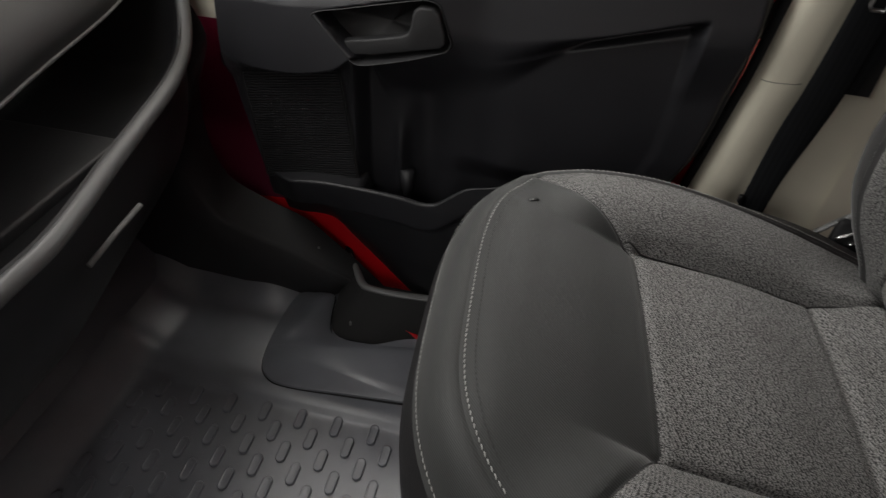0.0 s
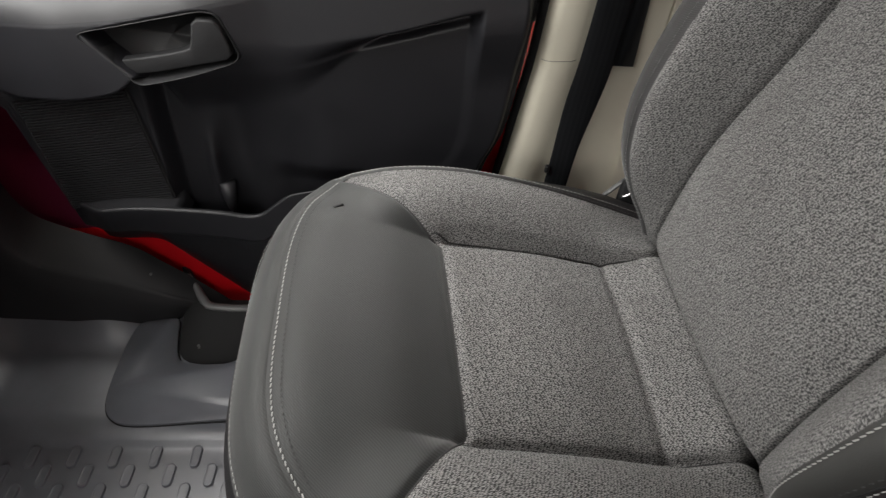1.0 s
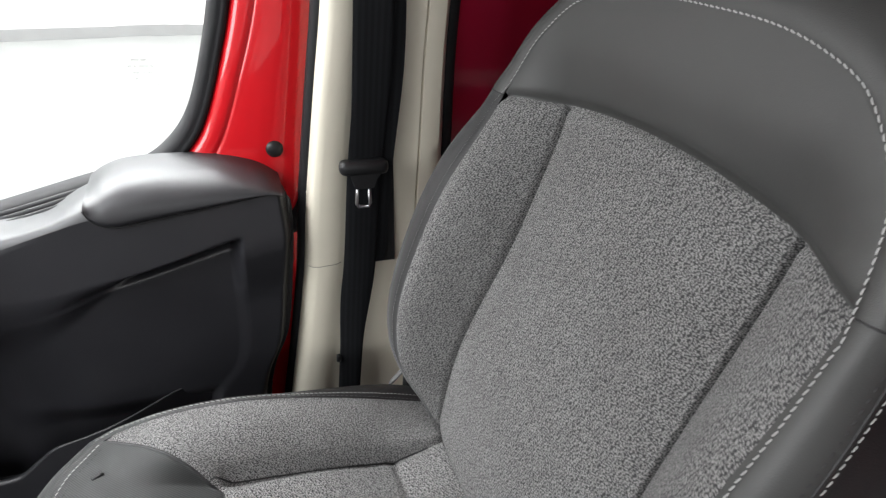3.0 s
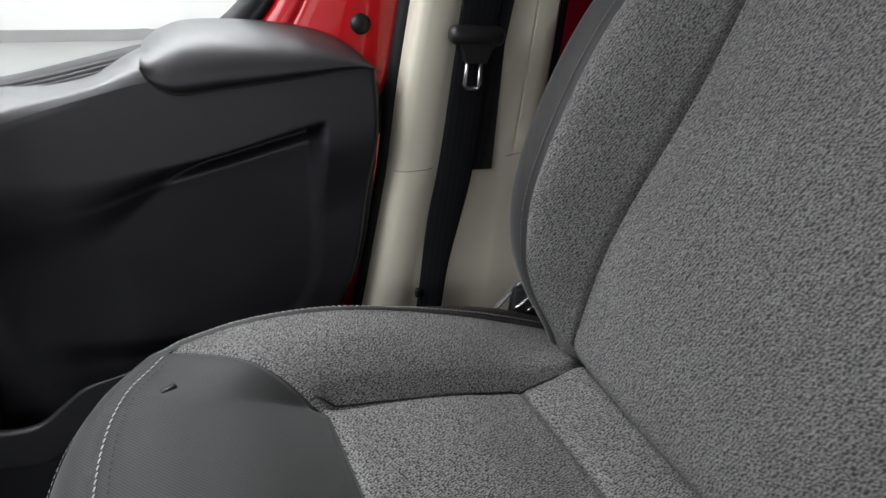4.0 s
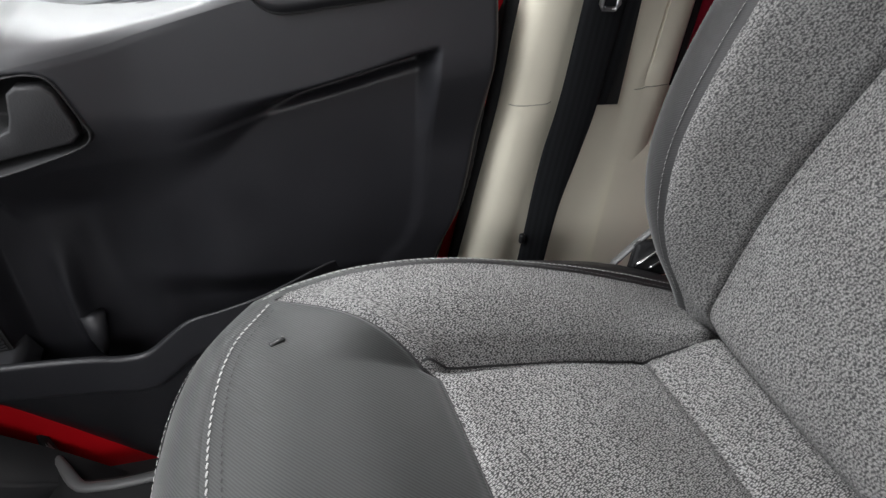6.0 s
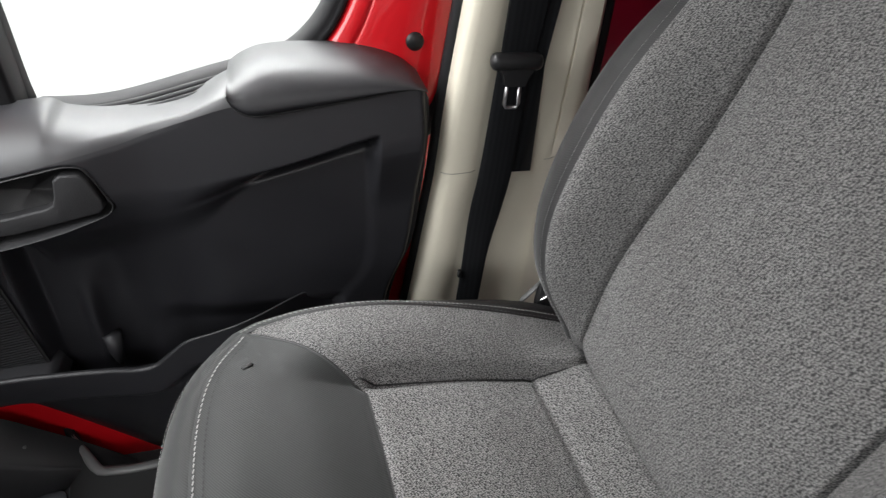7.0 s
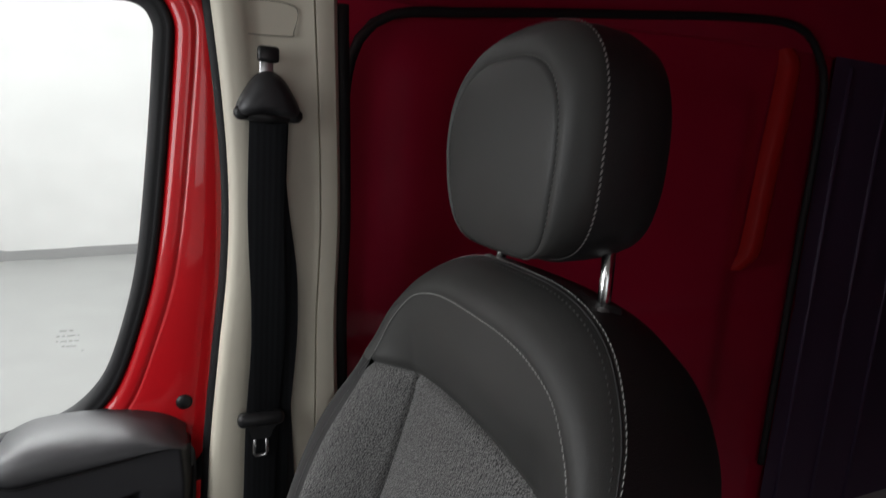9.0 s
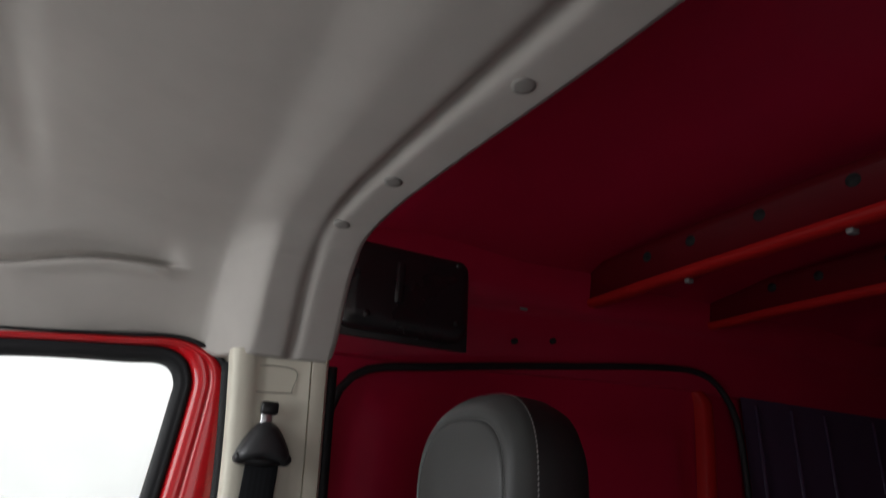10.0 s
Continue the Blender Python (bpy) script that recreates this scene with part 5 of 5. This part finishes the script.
mesh("rail", [(x, y, z + 0.03 * smooth_step(0.4, 1.4, x)) for x in lin(0.31, 3.2, 40) for y, z in ((0.530, 1.335), (0.512, 1.340), (0.508, 1.47), (0.490, 1.49), (0.470, 1.50), (0.455, 1.58), (0.46, 1.64))], quads(40, 7), M_RED_SHADED, cant)
mesh("hem", [(x, y, z + 0.03 * smooth_step(0.4, 1.4, x)) for x in lin(0.31, 3.2, 40) for y, z in ((0.512, 1.474), (0.500, 1.480), (0.498, 1.487), (0.505, 1.494))], quads(40, 4), M_RED_DULL, cant, "red painted folded hem")
# Rear wall in near-black: the darkness of the unlit far end is its colour
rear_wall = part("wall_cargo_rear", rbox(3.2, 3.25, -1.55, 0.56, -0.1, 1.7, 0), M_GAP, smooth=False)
tagged(rear_wall, "closed rear end of the cargo space, shade painted in", "wall", kind="structure")
left_wall = part("wall_cargo_left", rbox(0.34, 3.25, -1.56, -1.50, -0.1, 1.7, 0), M_RED_SHADED, smooth=False)
tagged(left_wall, "red painted cargo side in painted shade", "wall", kind="structure")
boardf = part("floor_cargo", rbox(0.40, 3.2, -1.5, 0.53, 0.06, 0.10, 0.004), M_BOARD, smooth=False)
tagged(boardf, "grey cargo floor board", "floor", kind="structure")
for x, y in ((0.871, -0.086), (1.135, 0.066)):
    verts, faces = tube([(x, y, 0.098), (x, y, 0.104), (x, y, 0.1045)], [0.024, 0.022, 0.008], 20)
    ring_ = mesh("floor_anchor", verts, faces, M_PLUG)
    tagged(ring_, "black round anchor in grey floor board", "anchor", "floor anchors")
    verts, faces = tube([(x, y, 0.103), (x, y, 0.107)], 0.007, 6)
    mesh("bolt_head", [Vector(v) for v in verts], faces, M_STEEL, ring_)
rec = part("floor_recess", rbox(1.17, 1.32, -0.02, 0.085, 0.098, 0.103, 0.002), M_GAP, smooth=False)
tagged(rec, "dark recess plate in grey floor board", "recess")

# ---- cab floor, sill and dashboard ----
cabf = part("floor", rbox(-1.2, 0.40, -1.5, 0.50, -0.08, -0.012, 0), M_PLASTIC_DULL, smooth=False)
tagged(cabf, "black cab floor", "floor", kind="structure")
step = part("floor_step", rbox(0.36, 0.40, -1.5, 0.50, -0.05, 0.10, 0.005), M_PLASTIC_DULL, smooth=False)
tagged(step, "black step up to the cargo floor", "step", kind="structure")

fmat = thing("floor_mat", "black rubber floor mat with raised oblong studs", "floor mat", (-0.45, 0.1, 0.0))


def mat_z(x, y):
    z = 0.0
    z += 0.014 * bell(y - 0.135 - 0.03 * smooth_step(-0.5, -0.75, x), 0.020) * smooth_step(-0.18, -0.26, x) * 0.35
    z += 0.05 * smooth_step(-0.70, -0.82, x) + 0.05 * smooth_step(0.28, 0.40, y) * smooth_step(-0.50, -0.60, x)
    z -= 0.004 * smooth_step(0.120, 0.108, y) * smooth_step(-0.74, -0.72, x)
    return z


sheet("mat_sheet", lambda x, y: (x, y, mat_z(x, y)), lin(-0.86, -0.10, 110), lin(-0.30, 0.40, 110), M_MAT, fmat, "grey-black rubber sheet", True)
lobe = resample([(-0.53, 0.345), (-0.50, 0.362), (-0.462, 0.366), (-0.452, 0.33), (-0.440, 0.285), (-0.418, 0.263), (-0.36, 0.262), (-0.26, 0.275), (-0.20, 0.28), (-0.20, 0.165), (-0.25, 0.160), (-0.36, 0.150), (-0.462, 0.142), (-0.505, 0.152), (-0.527, 0.185), (-0.535, 0.26)], 80)
cxm, cym = -0.42, 0.20
nl = len(lobe)
verts = [(x + (cxm - x) * k * 0.12, y + (cym - y) * k * 0.12, 0.002 + dz) for k, dz in ((0, -0.004), (0, 0.006), (0.12, 0.009)) for x, y in lobe]
faces = [(i * nl + j, i * nl + (j + 1) % nl, (i + 1) * nl + (j + 1) % nl, (i + 1) * nl + j) for i in range(2) for j in range(nl)] + [tuple(range(2 * nl, 3 * nl))]
mesh("heel_plate", verts, faces, M_MAT, fmat, "smooth raised rubber pad")
verts, faces = tube([(x, y, 0.0035) for x, y in lobe + lobe[:1]], 0.0022, 6, False)
mesh("plate_groove", verts, faces, M_GAP, fmat, "dark groove round the pad")
for x, y in ((-0.262, 0.185), (-0.505, 0.215), (-0.49, 0.335)):
    verts, faces = tube([(x + 0.012 * math.cos(t), y + 0.012 * math.sin(t), 0.009) for t in lin(0.4, 5.2, 20)], 0.0018, 6)
    mesh("moulded_ring", verts, faces, M_RUBBER, fmat, "small moulded ring")


def stud_mesh():
    bm = bmesh.new()
    ring = []
    for k, (sc, z) in enumerate(((1.0, 0.0), (0.95, 0.0046), (0.84, 0.0054), (0.70, 0.0046), (0.5, 0.0044))):
        lp = []
        for j in range(20):
            t = 2 * math.pi * j / 20
            x = 0.0076 * math.cos(t) * (1 if sc > 0.9 else sc * 1.02)
            y = (0.0076 * math.sin(t) + math.copysign(0.0105, math.sin(t))) * (1 if sc > 0.9 else (sc + 0.12))
            lp.append(bm.verts.new((x, y, z)))
        ring.append(lp)
    for a, b in zip(ring, ring[1:]):
        for j in range(20):
            bm.faces.new((a[j], a[(j + 1) % 20], b[(j + 1) % 20], b[j]))
    bm.faces.new(ring[-1])
    return bm


proto = None
for r in range(15):
    for c in range(10):
        x, y = -0.298 - 0.0615 * c + (0.0305 if r % 2 else 0.0) - 0.0015 * r, 0.0935 - 0.0305 * r
        if x > -0.22 or y < -0.28:
            continue
        if proto is None:
            proto = part("stud", stud_mesh(), M_MAT, fmat)
            base_loc = proto.location.copy()
            proto.location = base_loc + Vector((x, y, -0.004))
        else:
            o = new("stud", proto.data)
            o.parent = fmat
            o.location = base_loc + Vector((x, y, -0.004))

# door sill: red body edge and black entry trim
sill = thing("door_sill", "red painted door sill edge beside black entry trim", "door sill", (-0.45, 0.43, 0.1), kind="structure")
def jamb_y(x, z):
    return 0.446 - 0.012 * smooth_step(0.10, 0.0, z + 0.6 * (x + 0.36)) + 0.045 * smooth_step(0.16, 0.30, z)


sheet("red_edge", lambda x, z: (x, jamb_y(x, z), z), lin(-1.0, -0.20, 60), lin(-0.2, 0.17, 30), M_RED, sill, "glossy red body edge")
sheet("inner_jamb", lambda x, z: (x, jamb_y(x, z), z), lin(-1.0, -0.20, 60), lin(0.17, 0.505, 26), M_RED_JAMB_SHADED, sill, "red inner jamb, shade painted in")
step_outline = [(-0.330, 0.032), (-0.302, -0.040), (-0.262, -0.038), (-0.262, 0.002)]
mesh("red_step", [(x, y, z) for y in (0.3035, 0.315) for x, z in step_outline], [(0, 1, 2, 3), (7, 6, 5, 4), (0, 3, 7, 4), (0, 4, 5, 1)], M_RED, sill, "red painted step edge", False)
trimk = thing("entry_trim", "black plastic entry trim beside the floor mat", "sill trim", (-0.38, 0.34, 0.0))
lipk = spline([(-0.470, 0.455, 0.084), (-0.452, 0.430, 0.075), (-0.424, 0.392, 0.064), (-0.404, 0.363, 0.058), (-0.392, 0.351, 0.0575), (-0.376, 0.347, 0.059), (-0.34, 0.344, 0.060), (-0.26, 0.352, 0.058), (-0.10, 0.365, 0.056)], 40)
footk = spline([(-0.475, 0.46, -0.01), (-0.46, 0.40, -0.01), (-0.452, 0.33, -0.008), (-0.440, 0.285, -0.006), (-0.418, 0.268, -0.006), (-0.36, 0.266, -0.006), (-0.30, 0.295, -0.006), (-0.24, 0.31, -0.006), (-0.10, 0.32, -0.006)], 40)
verts = []
for f, l in zip(footk, lipk):
    f, l = Vector(f), Vector(l)
    verts += [f, f.lerp(l, 0.15) + Vector((0, 0, 0.012)), f.lerp(l, 0.6) + Vector((0, 0, 0.010)), l + Vector((0, -0.004, 0.0)), l + Vector((0, 0.004, 0.003)), l + Vector((0, 0.016, 0.0)), l + Vector((0, 0.020, -0.03))]
mesh("trim_wall", verts, quads(40, 7), M_GAP, trimk, "matt black trim wall")
verts, faces = tube([Vector(p) + Vector((0, 0.004, 0.001)) for p in lipk[2:]], [0.0015 + 0.0075 * smooth_step(0, 9, i) for i in range(38)], 8, True, 0.6)
mesh("trim_lip", verts, faces, M_RIM, trimk, "satin grey rolled lip")
part("clip_mark", rbox(-0.402, -0.398, 0.286, 0.290, 0.010, 0.030, 0.001), M_RIM, trimk)

# wheel arch and footwell lining
ARCH_TOP = spline([(-1.10, 0.43, 0.56), (-0.72, 0.425, 0.56), (-0.658, 0.422, 0.485), (-0.688, 0.418, 0.39), (-0.692, 0.415, 0.30), (-0.668, 0.412, 0.225), (-0.600, 0.410, 0.186), (-0.519, 0.410, 0.153), (-0.478, 0.410, 0.118), (-0.439, 0.410, 0.083), (-0.400, 0.410, 0.044), (-0.359, 0.410, 0.0)], 60)
ARCH_FOOT = spline([(-1.10, 0.30, 0.10), (-0.90, 0.32, 0.06), (-0.75, 0.335, 0.04), (-0.66, 0.34, 0.03), (-0.60, 0.345, 0.02), (-0.55, 0.352, 0.01), (-0.52, 0.358, 0.0), (-0.49, 0.366, 0.0), (-0.465, 0.372, 0.0), (-0.45, 0.385, 0.0), (-0.40, 0.40, -0.02)], 60)


def arch_point(i, v):
    a, b = Vector(ARCH_FOOT[i]), Vector(ARCH_TOP[i])
    p = a.lerp(b, v)
    swell = math.sin(v * math.pi) * 0.03
    return p + Vector((0, -swell, 0.6 * swell)) + Vector((0, 0, 0.006 * bell(v - 0.55, 0.05)))


arch = sheet("wall_footwell", arch_point, list(range(60)), lin(0, 1, 26), M_PLASTIC_DULL)
tagged(arch, "black footwell lining beside the door", "lining", kind="structure")
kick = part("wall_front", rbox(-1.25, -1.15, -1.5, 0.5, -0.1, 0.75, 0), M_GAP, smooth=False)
tagged(kick, "dark bulkhead under the dashboard", "wall", kind="structure")
screw = part("trim_screw", rbox(-0.500, -0.488, 0.380, 0.392, 0.105, 0.113, 0.003), M_RIM)
tagged(screw, "small bright trim screw in black lining", "screw")
footrest = sheet("floor_ramp", lambda u, v: (-0.74 - 0.22 * u, -0.30 + 0.75 * v, 0.0 + 0.30 * u**1.3), lin(0, 1, 20), lin(0, 1, 10), M_MAT)
tagged(footrest, "grey carpeted ramp of the footwell", "ramp", kind="structure")

dash = thing("dashboard", "black plastic dashboard with open shelf and glovebox", "dashboard", (-0.6, 0.0, 0.45))
RIMX = [(-1.45, -0.55), (-0.60, -0.50), (-0.14, -0.523), (-0.07, -0.526), (0.06, -0.556), (0.22, -0.592), (0.32, -0.626), (0.36, -0.642), (0.40, -0.662), (0.44, -0.685)]
CROSS = [(-0.40, 0.26), (-0.16, 0.285), (-0.055, 0.33), (-0.028, 0.39), (-0.020, 0.455), (-0.014, 0.480), (-0.007, 0.490), (-0.007, 0.500), (-0.013, 0.503), (-0.021, 0.494), (-0.035, 0.474), (-0.19, 0.466), (-0.215, 0.474), (-0.225, 0.52), (-0.215, 0.555), (-0.10, 0.572), (-0.066, 0.574), (-0.056, 0.582), (-0.058, 0.606), (-0.085, 0.638), (-0.20, 0.685), (-0.60, 0.74)]
CR = spline(CROSS, 90)
YD = lin(-1.45, -0.40, 16) + lin(-0.36, 0.44, 70)


def dash_point(y, i):
    dx, z = CR[i]
    return (curve_at(RIMX, y) + dx, y, z + curve_at([(0.28, 0.0), (0.32, 0.003), (0.36, 0.020), (0.40, 0.055), (0.44, 0.105)], y))


sheet("dash_body", dash_point, YD, list(range(90)), M_DASH, dash, "black grained dashboard moulding", True)
rim_i = min(range(90), key=lambda i: abs(CR[i][0] + 0.007) + abs(CR[i][1] - 0.495))
verts, faces = tube([Vector(dash_point(y, rim_i)) + Vector((0.001, 0, 0.003)) for y in lin(-0.6, 0.43, 70)], 0.0098, 12)
mesh("shelf_rim", verts, faces, M_SHELF, dash, "satin grey shelf rim")
verts, faces = tube([Vector(dash_point(y, min(range(90), key=lambda k: abs(CR[k][0] + 0.058) + abs(CR[k][1] - 0.580)))) for y in lin(-0.5, 0.30, 40)], 0.0022, 6)
mesh("upper_lip", verts, faces, M_SHELF, dash, "thin satin shelf edge")
part("shelf_tray", rbox(-0.80, -0.590, -0.14, 0.110, 0.460, 0.484, 0.004), M_DASH, dash, "black raised shelf tray")
verts, faces = tube([(-0.536, 0.045, 0.447), (-0.534, 0.0, 0.445), (-0.530, -0.05, 0.443)], 0.0032, 8)
mesh("glovebox_handle", verts, faces, M_RIM, dash, "pale glovebox handle edge")
verts, faces = tube([Vector(dash_point(y, 12)) + Vector((0.001, 0, 0)) for y in lin(-0.30, 0.26, 40)], 0.0016, 6)
mesh("lid_gap", verts, faces, M_GAP, dash)

# the van's other walls, roof skin and front pillars, closing the cab
roof_skin = part("roof_skin", rbox(-0.8, 3.3, -1.6, 0.56, 1.68, 1.72, 0), M_RED, smooth=False)
tagged(roof_skin, "red outer roof skin", "roof", kind="structure")
apil = sheet("pillar_front", lambda u, v: (-0.575 - 0.30 * v - 0.10 * (1 - u) * v, 0.436 - 0.002 * v - 0.02 * u, 0.503 + 0.82 * u), lin(0, 1, 20), lin(0, 1, 6), M_BEIGE)
tagged(apil, "beige front pillar trim", "pillar trim", kind="structure")
dsw = part("wall_driver_side", rbox(-1.2, 0.34, -1.56, -1.50, -0.1, 0.42, 0), M_PLASTIC_DULL, smooth=False)
tagged(dsw, "black driver side wall under the open doorway", "wall", kind="structure")
